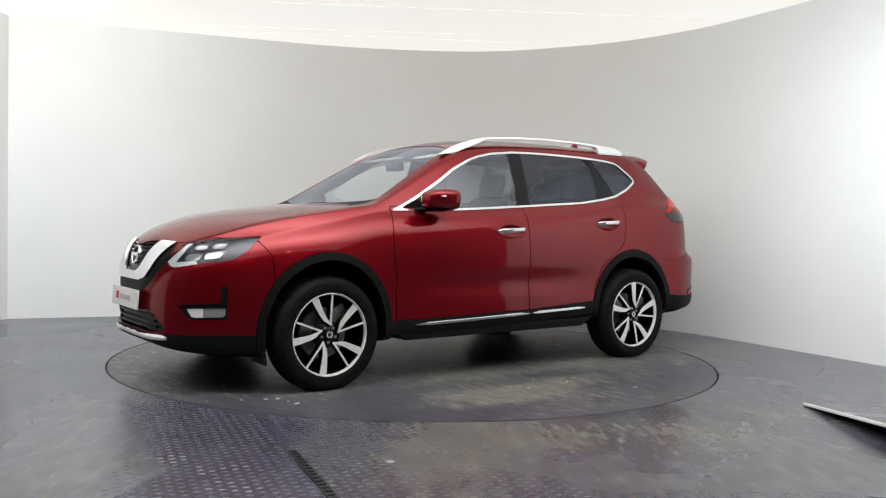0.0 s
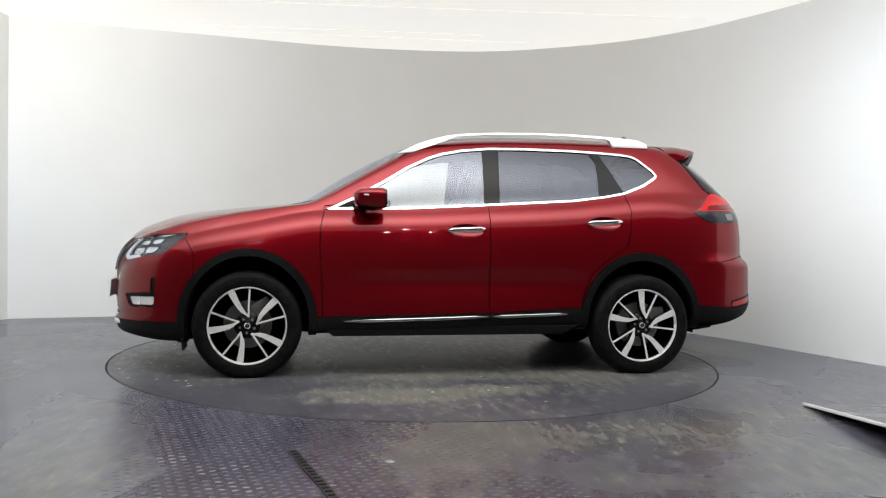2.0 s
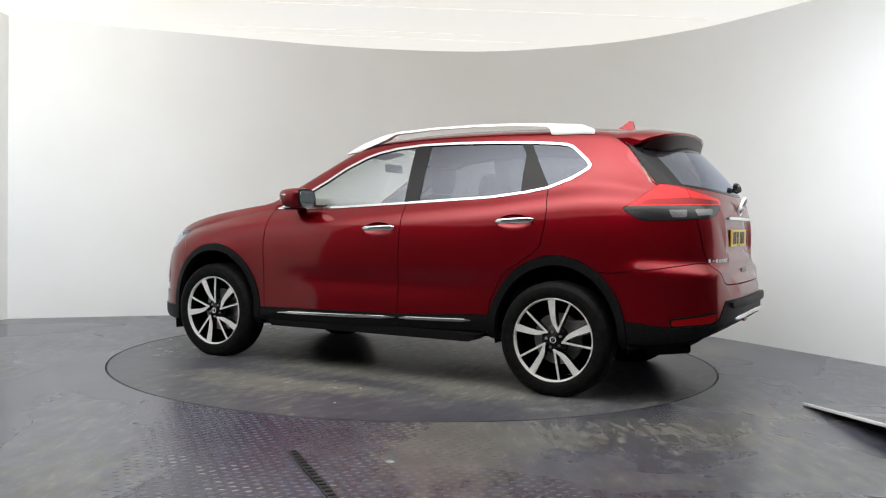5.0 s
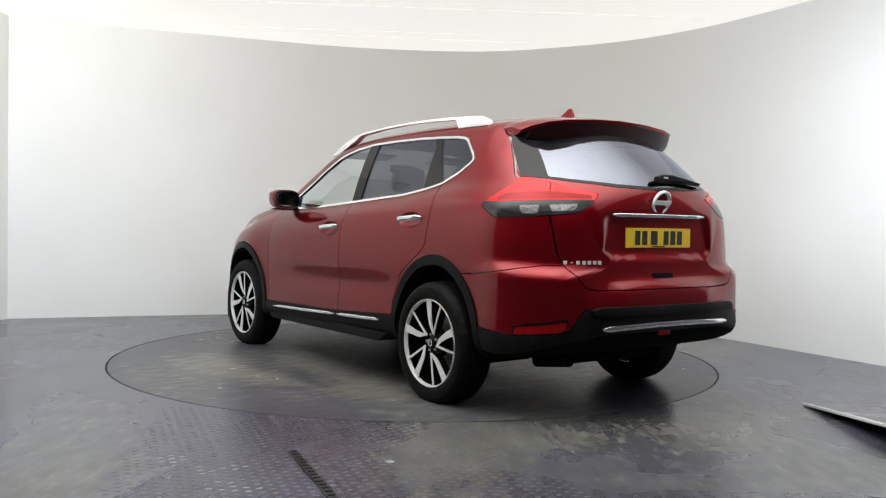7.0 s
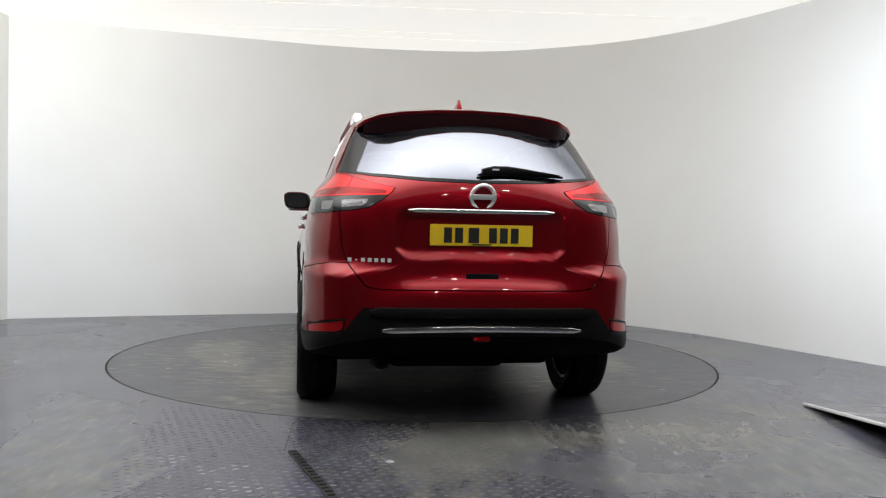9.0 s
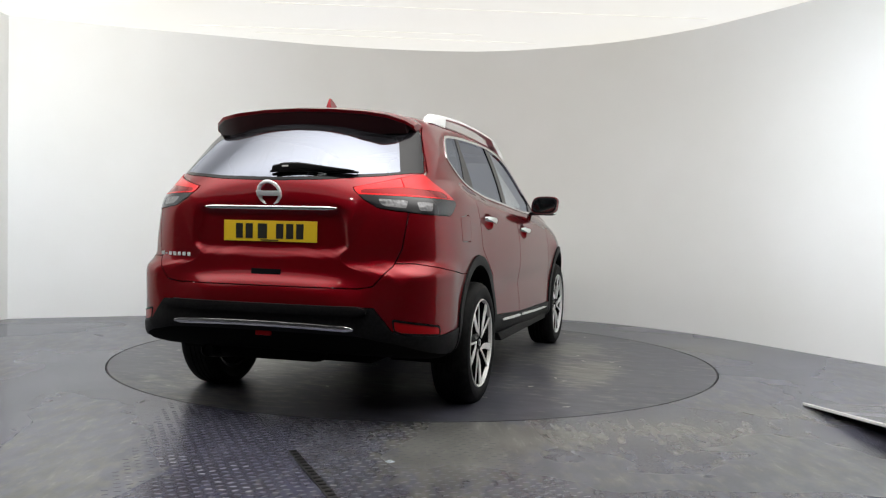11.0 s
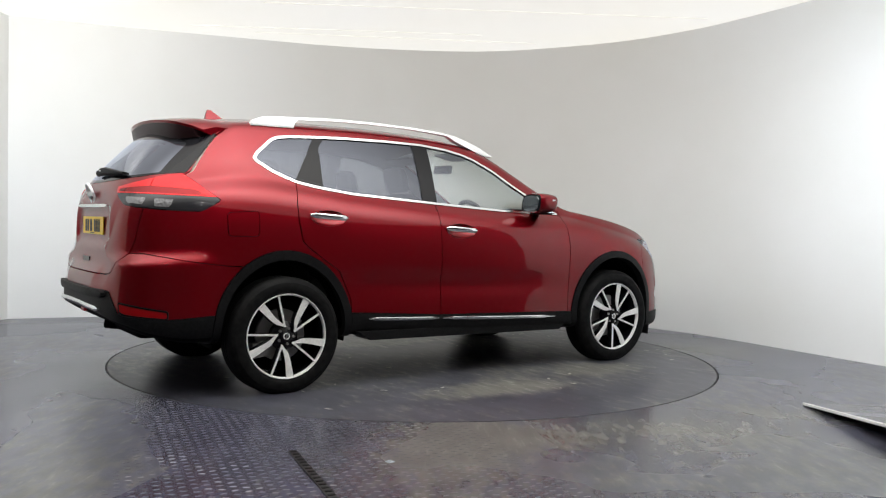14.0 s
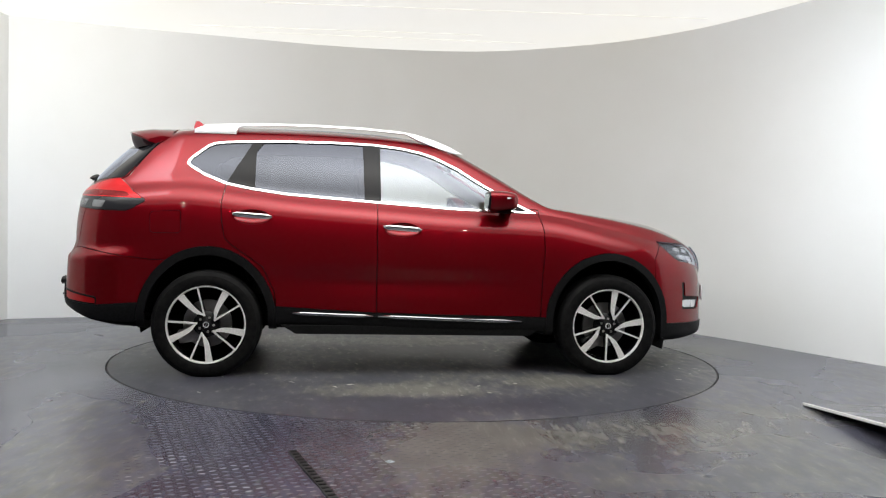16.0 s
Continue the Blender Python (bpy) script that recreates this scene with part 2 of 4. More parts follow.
def ellipse_ring(c, u, v, n=16, power=2.0):
    out = []
    for i in range(n):
        a = math.tau * i / n
        ca, sa = math.cos(a), math.sin(a)
        out.append(Vector(c) + Vector(u) * math.copysign(abs(ca) ** (2 / power), ca) + Vector(v) * math.copysign(abs(sa) ** (2 / power), sa))
    return out


# ---- the room ----
ROOM_H, DISC_R = 2.94, 2.229


def closed_spline(pts, n=8):
    """Catmull-Rom through open points."""
    P = [Vector(p) for p in pts]
    P = [P[0] * 2 - P[1]] + P + [P[-1] * 2 - P[-2]]
    out = []
    for a, b, c, d in zip(P, P[1:], P[2:], P[3:]):
        for i in range(n):
            t = i / n
            out.append(.5 * (2 * b + (c - a) * t + (2 * a - 5 * b + 4 * c - d) * t * t + (3 * b - a - 3 * c + d) * t ** 3))
    return out + [P[-2]]


def wall_along(name, pts, thickness, label, height=ROOM_H, mat=None):
    """An upright wall along a plan line, the room on the line's right."""
    P = [Vector(p) for p in pts]
    out = []
    for i, p in enumerate(P):
        d = (P[min(i + 1, len(P) - 1)] - P[max(i - 1, 0)]).normalized()
        out.append(p + Vector((-d.y, d.x)) * thickness)
    bm = bmesh.new()
    rows = [[bm.verts.new((q.x, q.y, z)) for q in line] for line, z in ((P, 0), (P, height), (out, height), (out, 0))]
    for a, b in zip(rows, rows[1:] + rows[:1]):
        for i in range(len(P) - 1):
            bm.faces.new((a[i], a[i + 1], b[i + 1], b[i]))
    for i in (0, -1):
        bm.faces.new([r[i] for r in rows])
    return tagged(part(name, bm, mat or WALL, None, smooth=True), label, "wall", kind="structure")


BACK = closed_spline([(-3.99, 1.90), (-3.2, 2.22), (-2.04, 2.62), (-.92, 2.98), (.0, 3.10), (.75, 3.05), (1.35, 2.80), (2.08, 2.33), (2.62, 1.72),
                      (2.92, 1.20), (3.20, .62), (3.59, -.18), (4.3, -1.65)])
WEST = [(-4.388, -2.2), (-4.30, -1.0), (-3.99, 1.90)]
wall_along("wall_north", BACK, .12, "white painted curved backdrop wall with faint scuffs")
wall_along("wall_west", WEST, .12, "white painted studio side wall")
# unseen dark walls, added so that the car reflects a dark room
wall_along("wall_west_dark", [(-4.8, -8.2), (-4.388, -2.2)], .12, "unseen side wall behind the camera, coloured dark as if unlit", mat=DARKENED_WALL)
wall_along("wall_east", [(4.3, -1.65), (4.9, -3.0), (5.2, -8.2)], .12, "unseen side wall behind the camera, coloured dark as if unlit", mat=DARKENED_WALL)
wall_along("wall_south", [(5.3, -8.2), (-4.9, -8.2)], .12, "unseen wall behind the camera, coloured dark as if unlit", mat=DARKENED_WALL)


def floor_sheet():
    """Floor with a round hole for the turntable."""
    n = 128
    bm = bmesh.new()
    inner, outer = [], []
    for i in range(n):
        a = math.tau * i / n
        c, s = math.cos(a), math.sin(a)
        inner.append(bm.verts.new(((DISC_R + .008) * c, (DISC_R + .008) * s, 0)))
        k = min(9.0 / max(abs(c), 1e-6), 9.0 / max(abs(s), 1e-6))
        outer.append(bm.verts.new((k * c, k * s, 0)))
    for i in range(n):
        j = (i + 1) % n
        bm.faces.new((inner[i], outer[i], outer[j], inner[j]))
    return bm


def pit():
    """Black round pit under the turntable."""
    n, r = 128, DISC_R + .0075
    bm = bmesh.new()
    up = [bm.verts.new((r * math.cos(math.tau * i / n), r * math.sin(math.tau * i / n), -.002)) for i in range(n)]
    low = [bm.verts.new((v.co.x, v.co.y, -.14)) for v in up]
    for i in range(n):
        bm.faces.new((low[i], up[i], up[(i + 1) % n], low[(i + 1) % n]))
    bm.faces.new(low)
    return bm


tagged(part("floor", floor_sheet(), FLOOR), "worn dark grey painted studio floor with scuffs", "floor", kind="structure")
tagged(part("floor_pit", pit(), SLOT), "black pit round the turntable", "pit", kind="structure")
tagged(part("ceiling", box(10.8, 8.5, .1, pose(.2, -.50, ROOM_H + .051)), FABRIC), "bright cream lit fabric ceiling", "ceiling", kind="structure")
# unseen dark stretch of ceiling, added for darker reflections
tagged(part("ceiling_dark", box(10.8, 3.7, .1, pose(.2, -6.605, ROOM_H + .051)), DARKENED_WALL), "unseen ceiling behind the camera, coloured dark as if unlit", "ceiling", kind="structure")
for sx, sy, ex, ey in ((-1.7, 2.35, 1.2, 2.55), (-1.4, 1.1, 2.6, 1.25), (-2.3, 2.1, .6, 2.2)):
    a = math.atan2(ey - sy, ex - sx)
    tagged(part("ceiling_seam", box(math.hypot(ex - sx, ey - sy), .008, .004, pose((sx + ex) / 2, (sy + ey) / 2, ROOM_H - .003, 0, 0, math.degrees(a))), SEAM),
           "thin seam in the fabric ceiling", "seam", "seams in the ceiling", "structure")

turntable = thing("turntable", "round worn grey turntable set flush in the floor", "turntable")


def upright(bm):
    """Turns a shape made about the y axis so that it stands about z."""
    bmesh.ops.transform(bm, matrix=pose(0, 0, 0, 90), verts=bm.verts[:])
    return bm


part("disc", upright(lathe([(.001, 0), (1.2, 0), (DISC_R - .004, 0), (DISC_R, -.004), (DISC_R, -.06), (.001, -.06)], 160)), DISC, turntable)

part("edge_ring", upright(lathe([(DISC_R - .007, .0008), (DISC_R - .002, .0008), (DISC_R - .001, -.003), (DISC_R - .007, -.003)], 160)), STEEL_EDGE, turntable, "dark steel rim of the turntable")


# paint chips and flakes lying on the disc
chip_rng = random.Random(4)
chip_v, chip_f = [], []
for cx, cy, r, count in ((1.72, .67, .22, 12), (1.81, -.68, .20, 10), (2.0, .22, .16, 9), (.61, .32, .12, 5), (-.3, 1.4, .2, 6), (0, -1.2, .6, 8), (-1.2, -.9, .4, 6), (-.9, .4, .5, 7)):
    for _ in range(count):
        x, y, a = cx + chip_rng.gauss(0, r), cy + chip_rng.gauss(0, r), chip_rng.uniform(0, 6.28)
        if math.hypot(x, y) > DISC_R - .05:
            continue
        l, w, k = chip_rng.uniform(.006, .026), chip_rng.uniform(.004, .010), len(chip_v)
        ca, sa = math.cos(a), math.sin(a)
        ring = [(-l, -w), (l * .8, -w * .6), (l, w * .7), (-l * .3, w)]
        chip_v += [(x + u * ca - v * sa, y + u * sa + v * ca, z) for z in (.0005, .0022) for u, v in ring]
        chip_f += [(k + 4, k + 5, k + 6, k + 7)] + [(k + i, k + (i + 1) % 4, k + 4 + (i + 1) % 4, k + 4 + i) for i in range(4)]
tagged(part("paint_chips", mesh_from("paint_chips", chip_v, chip_f), CHIP, turntable), "small pale paint chips", kind="stuff")

# lugged steel plate let into the floor, slot cover and raised ramp flap
plate_line = [((DISC_R + .03) * math.cos(radians(a)), (DISC_R + .03) * math.sin(radians(a))) for a in range(254, 228, -3)]
plate_line = plate_line + [(-1.20, -3.6), (-.85, -6.6), (.55, -6.6), (.40, -5.35), (-.577, -2.835)]
bm = bmesh.new()
bm.faces.new([bm.verts.new((x, y, .004)) for x, y in plate_line])
lug_plate = tagged(part("floor_plate", bm, LUGGED), "worn grey steel floor plate with raised lugs", "floor plate", kind="structure")
plate_line = [((DISC_R + .03) * math.cos(radians(a)), (DISC_R + .03) * math.sin(radians(a))) for a in range(258, 316, 3)]
plate_line = [(-.530, -2.835), (.447, -5.35), (.60, -6.6), (2.2, -6.6), (2.2, -2.5)] + plate_line[::-1]
bm = bmesh.new()
bm.faces.new([bm.verts.new((x, y, .004)) for x, y in plate_line])
rib_plate = tagged(part("floor_plate", bm, RIBBED), "worn brownish grey steel floor plate with scuffs", "floor plate", kind="structure")


def lugs(parent, inside, high, seed):
    """Raised bars in staggered columns along the slot's direction, some of them worn bare."""
    rng = random.Random(seed)
    turn = math.atan2(-.64, .241)
    c, s = math.cos(turn), math.sin(turn)
    sets = {False: ([], []), True: ([], [])}
    for i in range(-60, 61):
        for j in range(-60, 61):
            u, v = i * .052 + (.026 if j % 2 else 0), j * .046
            x, y = -.545 + u * c - v * s, -2.84 + u * s + v * c
            if not inside(x, y) or rng.random() < .04:
                continue
            worn = any(math.hypot((x - px) / 1.3, y - py) < r * rng.uniform(.3, 1.3) for px, py, r in ((-1.04, -3.0, .09), (-.80, -3.12, .08), (-.69, -3.39, .10), (-.28, -3.36, .06), (-1.1, -3.25, .06)))
            verts, faces = sets[worn and rng.random() < .7]
            a, h = turn + (1.25 if (i + j) % 2 else 1.9), high * rng.uniform(.7, 1.1)
            ca, sa, k = math.cos(a), math.sin(a), len(verts)
            for l, w, z in ((.0155, .0065, .0042), (.011, .0035, .0042 + h)):
                verts += [(x + p * ca - q * sa, y + p * sa + q * ca, z) for p, q in ((-l, 0), (-l * .6, -w), (l * .6, -w), (l, 0), (l * .6, w), (-l * .6, w))]
            faces += [tuple(range(k + 6, k + 12))] + [(k + n, k + (n + 1) % 6, k + 6 + (n + 1) % 6, k + 6 + n) for n in range(6)]
    for bare, (verts, faces) in sets.items():
        if verts:
            tagged(part("lugs", mesh_from("lugs", verts, faces), BARE if bare else LUG, parent), "raised lugs worn to bare pale metal" if bare else "raised grey lugs", kind="stuff")


def beside_slot(x, y):
    """Distance to the right of the slot's line."""
    return (x + .553) * .936 + (y + 2.841) * .352


lugs(lug_plate, lambda x, y: (x + 1.42) * .99 - (y + 1.75) * -.13 > .03 and -4.0 < y < -1.7 and math.hypot(x, y) > DISC_R + .06 and beside_slot(x, y) < -.03, .0013, 11)
lugs(rib_plate, lambda x, y: -4.0 < y and x < .75 and math.hypot(x, y) > DISC_R + .06 and .04 < beside_slot(x, y) < .95, .0005, 12)
slot = thing("slot_cover", "narrow black slotted strip let into the floor", "slot cover")
ang = math.degrees(math.atan2(-3.481 + 2.841, -.312 + .553))
part("channel", box(1.6, .036, .006, pose(-.541 + .8 * math.cos(radians(ang)), -2.835 + .8 * math.sin(radians(ang)), .004, 0, 0, ang), .001), SLOT, slot)
for i in range(34):
    d = .03 + i * .046
    part("rib", box(.016, .030, .006, pose(-.541 + d * math.cos(radians(ang)), -2.835 + d * math.sin(radians(ang)), .008, 0, 0, ang), .001), CLAD, slot)
ramp_flap = thing("ramp_flap", "grey ramp flap with a bright worn metal edge", "ramp")
tilt = math.degrees(math.atan2(.082, .894))
part("sheet", box(1.9, 1.5, .008, pose(2.297 + .955, -1.676, 0) @ pose(0, 0, 0, -tilt) @ pose(0, -.75, .008)), FLOOR, ramp_flap)
part("edge", box(.016, 1.5, .016, pose(2.2885, -1.676, 0) @ pose(0, 0, 0, -tilt) @ pose(0, -.75, .010), .002), EDGE_WHITE, ramp_flap, "bright metal edge strip")

# scrap lying on the floor plate
scrap_rng = random.Random(8)
ring = [(.030 * math.cos(a) * scrap_rng.uniform(.6, 1.1), .018 * math.sin(a) * scrap_rng.uniform(.6, 1.1), .0045 + .004 * scrap_rng.random()) for a in np.linspace(0, math.tau, 9)[:-1]]
scrap_v = ring + [(x * .9, y * .9, .0042) for x, y, z in ring] + [(0, 0, .014), (.012, .004, .010)]
scrap_f = [(i, (i + 1) % 8, 16 if i < 5 else 17) for i in range(8)] + [(5, 17, 16), (0, 16, 17)] + [(i, 8 + i, 8 + (i + 1) % 8, (i + 1) % 8) for i in range(8)]
SCRAP = material("pale_blue_scrap", (.42, .46, .52), rough=.6)
grain(SCRAP, 60, (.34, .38, .44), (.50, .54, .60))
scrap = tagged(part("paper_scrap", mesh_from("paper_scrap", scrap_v, scrap_f), SCRAP), "small crumpled pale blue scrap on the floor", "scrap")
scrap.location = (-.10, -3.0, 0)


# ---- car body surface: smooth cross sections along the car, x forward, y left, z up ----
def smooth_curve(xs, ys):
    """Monotone cubic interpolation through the given stations (any order)."""
    o = np.argsort(xs)
    X, Y = np.array(xs, float)[o], np.array(ys, float)[o]
    h, d = np.diff(X), np.diff(Y) / np.diff(X)
    m = np.zeros(len(X))
    m[0], m[-1] = d[0], d[-1]
    for i in range(1, len(X) - 1):
        if d[i - 1] * d[i] > 0:
            a, b = 2 * h[i] + h[i - 1], h[i] + 2 * h[i - 1]
            m[i] = (a + b) / (a / d[i - 1] + b / d[i])

    def f(v):
        v = np.clip(np.asarray(v, float), X[0], X[-1])
        i = np.clip(np.searchsorted(X, v) - 1, 0, len(X) - 2)
        s = (v - X[i]) / h[i]
        return ((1 + 2 * s) * (1 - s) ** 2 * Y[i] + s * (1 - s) ** 2 * h[i] * m[i]
                + s * s * (3 - 2 * s) * Y[i + 1] + s * s * (s - 1) * h[i] * m[i + 1])
    return f


def polygon_distance(poly, P):
    """Signed distance of the points P (n, 2) to a closed polygon, negative inside."""
    poly = np.array(poly, float)
    best, wind = np.full(len(P), 1e9), np.zeros(len(P), bool)
    for a, b in zip(poly, np.roll(poly, -1, 0)):
        e, w = b - a, P - a
        k = np.clip(w @ e / max(e @ e, 1e-12), 0, 1)
        best = np.minimum(best, np.hypot(*(w - k[:, None] * e).T))
        cross = (a[1] > P[:, 1]) != (b[1] > P[:, 1])
        with np.errstate(divide="ignore", invalid="ignore"):
            wind ^= cross & (P[:, 0] < a[0] + (P[:, 1] - a[1]) * e[0] / (e[1] if e[1] else 1e-12))
    return np.where(wind, -best, best)


# centre line, top
top_mid = smooth_curve(
    [2.290, 2.282, 2.262, 2.225, 2.16, 2.02, 1.80, 1.40, 1.12, 1.02, .94, .80, .60, .40, .20, 0, -.3, -.7, -1.2, -1.55, -1.75, -1.94, -2.07, -2.20, -2.235, -2.258, -2.268, -2.276, -2.288, -2.312, -2.335, -2.345],
    [.50, .62, .74, .85, .92, .995, 1.06, 1.115, 1.145, 1.158, 1.195, 1.29, 1.41, 1.515, 1.60, 1.648, 1.678, 1.69, 1.688, 1.672, 1.642, 1.555, 1.44, 1.285, 1.22, 1.12, .98, .85, .765, .73, .68, .58])
# line where the top turns into the side
top_edge = smooth_curve(
    [2.290, 2.282, 2.262, 2.20, 2.12, 1.95, 1.75, 1.40, 1.12, .96, .85, .69, .50, .30, .15, -.09, -.5, -.9, -1.3, -1.55, -1.68, -1.91, -2.04, -2.14, -2.225, -2.256, -2.267, -2.275, -2.287, -2.312, -2.335, -2.345],
    [.49, .60, .70, .80, .86, .935, 1.00, 1.075, 1.12, 1.145, 1.195, 1.285, 1.395, 1.502, 1.555, 1.592, 1.614, 1.622, 1.620, 1.605, 1.555, 1.375, 1.288, 1.225, 1.16, 1.07, .94, .82, .745, .715, .665, .565])
edge_half = smooth_curve([2.29, 2.2, 2.1, 1.95, 1.75, 1.4, 1.0, .85, .5, .2, -.1, -.6, -1.3, -1.6, -1.9, -2.05, -2.15, -2.26, -2.345],
                         [.22, .40, .50, .60, .68, .735, .742, .722, .665, .625, .608, .600, .592, .595, .630, .610, .56, .44, .32])
belt_z = smooth_curve([2.3, 2.2, 2.0, 1.75, 1.35, .87, .3, -.26, -.87, -1.1, -1.5, -1.9, -2.12, -2.22, -2.262, -2.29, -2.345],
                      [.44, .70, .83, .915, 1.005, 1.095, 1.114, 1.149, 1.193, 1.222, 1.262, 1.225, 1.165, 1.10, .90, .70, .55])
belt_half = smooth_curve([2.3, 1.75, 1.35, .87, .3, -.3, -.9, -1.3, -1.75, -2.1, -2.40],
                         [.80, .80, .80, .775, .778, .775, .762, .752, .765, .77, .77])
low_z = smooth_curve([2.290, 2.27, 2.22, 2.1, 1.85, 1.5, .9, 0, -.85, -1.5, -1.85, -2.08, -2.22, -2.315, -2.345],
                     [.44, .33, .265, .235, .215, .22, .27, .285, .30, .295, .305, .345, .405, .475, .53])
# side below the belt: depth under the belt -> gain over the belt's half-width
side_gain = smooth_curve([0, .025, .06, .11, .18, .28, .42, .55, .66, .76, .86, .95], [0, .030, .058, .080, .096, .108, .113, .110, .110, .112, .098, .04])


def end_taper(x, z):
    """How far the plan narrows towards nose and tail; the rear bumper stands out below the tailgate."""
    s = np.clip((.815 - z) / .05, 0, 1)
    xr = x + .060 * s * s * (3 - 2 * s)
    r = np.clip((-1.25 - xr) / 1.035, 0, .9995)
    g = np.clip((x - 1.17) / 1.125, 0, .9995)
    return (1 - r ** 4.3) ** (1 / 4.3) * (1 - g ** 2.5) ** (1 / 2.5)


N_LOW, N_SIDE, N_UP, N_TOP = 6, 62, 18, 16


def section(x):
    zb, zw, ze, zc = float(low_z(x)), float(belt_z(x)), float(top_edge(x)), float(top_mid(x))
    zw = min(zw, ze - .02)
    zw = max(zw, zb + .02)
    ze = max(ze, zw + .012)
    zc = max(zc, ze + .006)
    t = np.linspace(0, 1, N_SIDE)
    z1 = zb + (zw - zb) * t
    y1 = (belt_half(x) + side_gain(np.minimum(zw - z1, .95))) * end_taper(x, z1)
    # crease along the lower doors
    y1 = y1 - .017 * np.exp(-((z1 - .625) / .075) ** 2) * np.exp(-((x + .1) / .78) ** 4)
    # rear bumper stands proud of the quarter with a ledge on top, and the tail lamps bulge
    back = np.clip((-1.72 - x) / .22, 0, 1)
    back = back * back * (3 - 2 * back)
    ledge = np.clip((.835 - z1) / .035, 0, 1)
    y1 = y1 + back * (.022 * ledge * ledge * (3 - 2 * ledge) + .012 * np.exp(-((z1 - 1.15) / .08) ** 2)) * np.clip(y1 / .5, 0, 1)
    # tuck under the sill
    y1 = y1 * (1 - .05 * np.clip((zb + .06 - z1) / .06, 0, 1) ** 2)
    yl = np.linspace(0, 1, N_LOW, endpoint=False) * y1[0]
    zl = np.full(N_LOW, zb)
    s = np.linspace(0, 1, N_UP + 1)[1:]
    ye = min(float(edge_half(x)), y1[-1] * .985)
    yu = y1[-1] + (ye - y1[-1]) * s + .014 * np.sin(np.pi * s) * min(1, (ze - zw) / .2)
    zu = zw + (ze - zw) * s
    q = np.linspace(0, 1, N_TOP + 1)[1:]
    yt = ye * (1 - q)
    zt = ze + (zc - ze) * (1 - (1 - q) ** 2.2)
    Y, Z = np.concatenate([yl, y1, yu, yt]), np.concatenate([zl, z1, zu, zt])
    for _ in range(3):
        Y[1:-1] = Y[1:-1] * .5 + (Y[:-2] + Y[2:]) * .25
        Z[1:-1] = Z[1:-1] * .5 + (Z[:-2] + Z[2:]) * .25
    Y[0] = Y[-1] = 0
    return Y, Z


def stations():
    """Stations spaced evenly along the centre line's length."""
    xs = np.linspace(2.2895, -2.3445, 4000)
    z = top_mid(xs)
    xs2, zb = xs, low_z(xs)
    step = np.hypot(np.diff(xs), .75 * np.diff(z)) + .5 * np.abs(np.diff(zb))
    a = np.concatenate([[0], np.cumsum(step)])
    return np.interp(np.linspace(0, a[-1], 330), a, xs2)


def base_surface():
    xs = stations()
    grid = np.array([np.stack([np.full(N_LOW + N_SIDE + N_UP + N_TOP, x), *section(x)], -1) for x in xs])
    n, k = grid.shape[:2]
    for _ in range(2):
        grid[1:-1] = grid[1:-1] * .5 + (grid[:-2] + grid[2:]) * .25
    # niche for the number plate in the tailgate
    P = grid.reshape(-1, 3)
    d = polygon_distance([(-.36, .868), (.36, .868), (.43, .90), (.405, 1.082), (-.405, 1.082), (-.43, .90)], P[:, 1:])
    s = np.clip(.5 - d / .024, 0, 1) * (P[:, 0] < -2.1)
    P[:, 0] += .020 * s * s * (3 - 2 * s)
    # close nose and tail
    flat = np.array([1, 0, 1])
    grid = np.concatenate([grid[:1] * flat, grid, grid[-1:] * flat])
    n = len(grid)
    i, j = np.meshgrid(np.arange(n - 1), np.arange(k - 1), indexing="ij")
    a = i * k + j
    quads = np.stack([a, a + k, a + k + 1, a + 1], -1).reshape(-1, 4)
    return grid.reshape(-1, 3), quads


# ---- cutting the body surface into panels ----
def split(P, faces, g):
    """Cuts a mesh along g = 0. P: rows of place and normal. Returns P, the faces with g < 0, the others, and g."""
    P, g, extra, cache = list(P), list(g), [], {}
    inside, outside = [], []

    def crossing(a, b):
        key = (a, b) if a < b else (b, a)
        if key not in cache:
            t = g[a] / (g[a] - g[b])
            cache[key] = len(P)
            P.append(P[a] + (P[b] - P[a]) * t)
            g.append(0.0)
        return cache[key]

    for f in faces:
        s = [g[v] < 0 for v in f]
        if all(s):
            inside.append(f)
        elif not any(s):
            outside.append(f)
        else:
            one, two = [], []
            for i, a in enumerate(f):
                b = f[(i + 1) % len(f)]
                (one if s[i] else two).append(a)
                if s[i] != s[(i + 1) % len(f)]:
                    c = crossing(a, b)
                    one.append(c)
                    two.append(c)
            if len(one) > 2:
                inside.append(tuple(one))
            if len(two) > 2:
                outside.append(tuple(two))
    return np.array(P), inside, outside


class Skin:
    """The half body (y > 0), from which regions are taken away one by one."""

    def __init__(self):
        V, Q = base_surface()
        N = np.zeros_like(V)
        a = np.cross(V[Q[:, 2]] - V[Q[:, 0]], V[Q[:, 3]] - V[Q[:, 1]])
        for i in range(4):
            np.add.at(N, Q[:, i], a)
        N[np.abs(V[:, 1]) < 1e-5, 1] = 0
        N /= np.linalg.norm(N, axis=1)[:, None] + 1e-12
        self.P, self.faces = np.hstack([V, N]), [tuple(q) for q in Q.tolist()]

    def take(self, g, gap=.005):
        """g: a function of the rows. Takes out g < 0, leaving a joint of that width."""
        P, inside, rest = split(self.P, self.faces, g(self.P) + gap / 2)
        self.P = P
        if gap:
            P2, _, rest = split(P, rest, g(P) - gap / 2)
            self.P = P2
        self.faces = rest
        return self.P, inside


def cut(P, faces, g):
    P, i, o = split(P, faces, g(P))
    return P, i, o


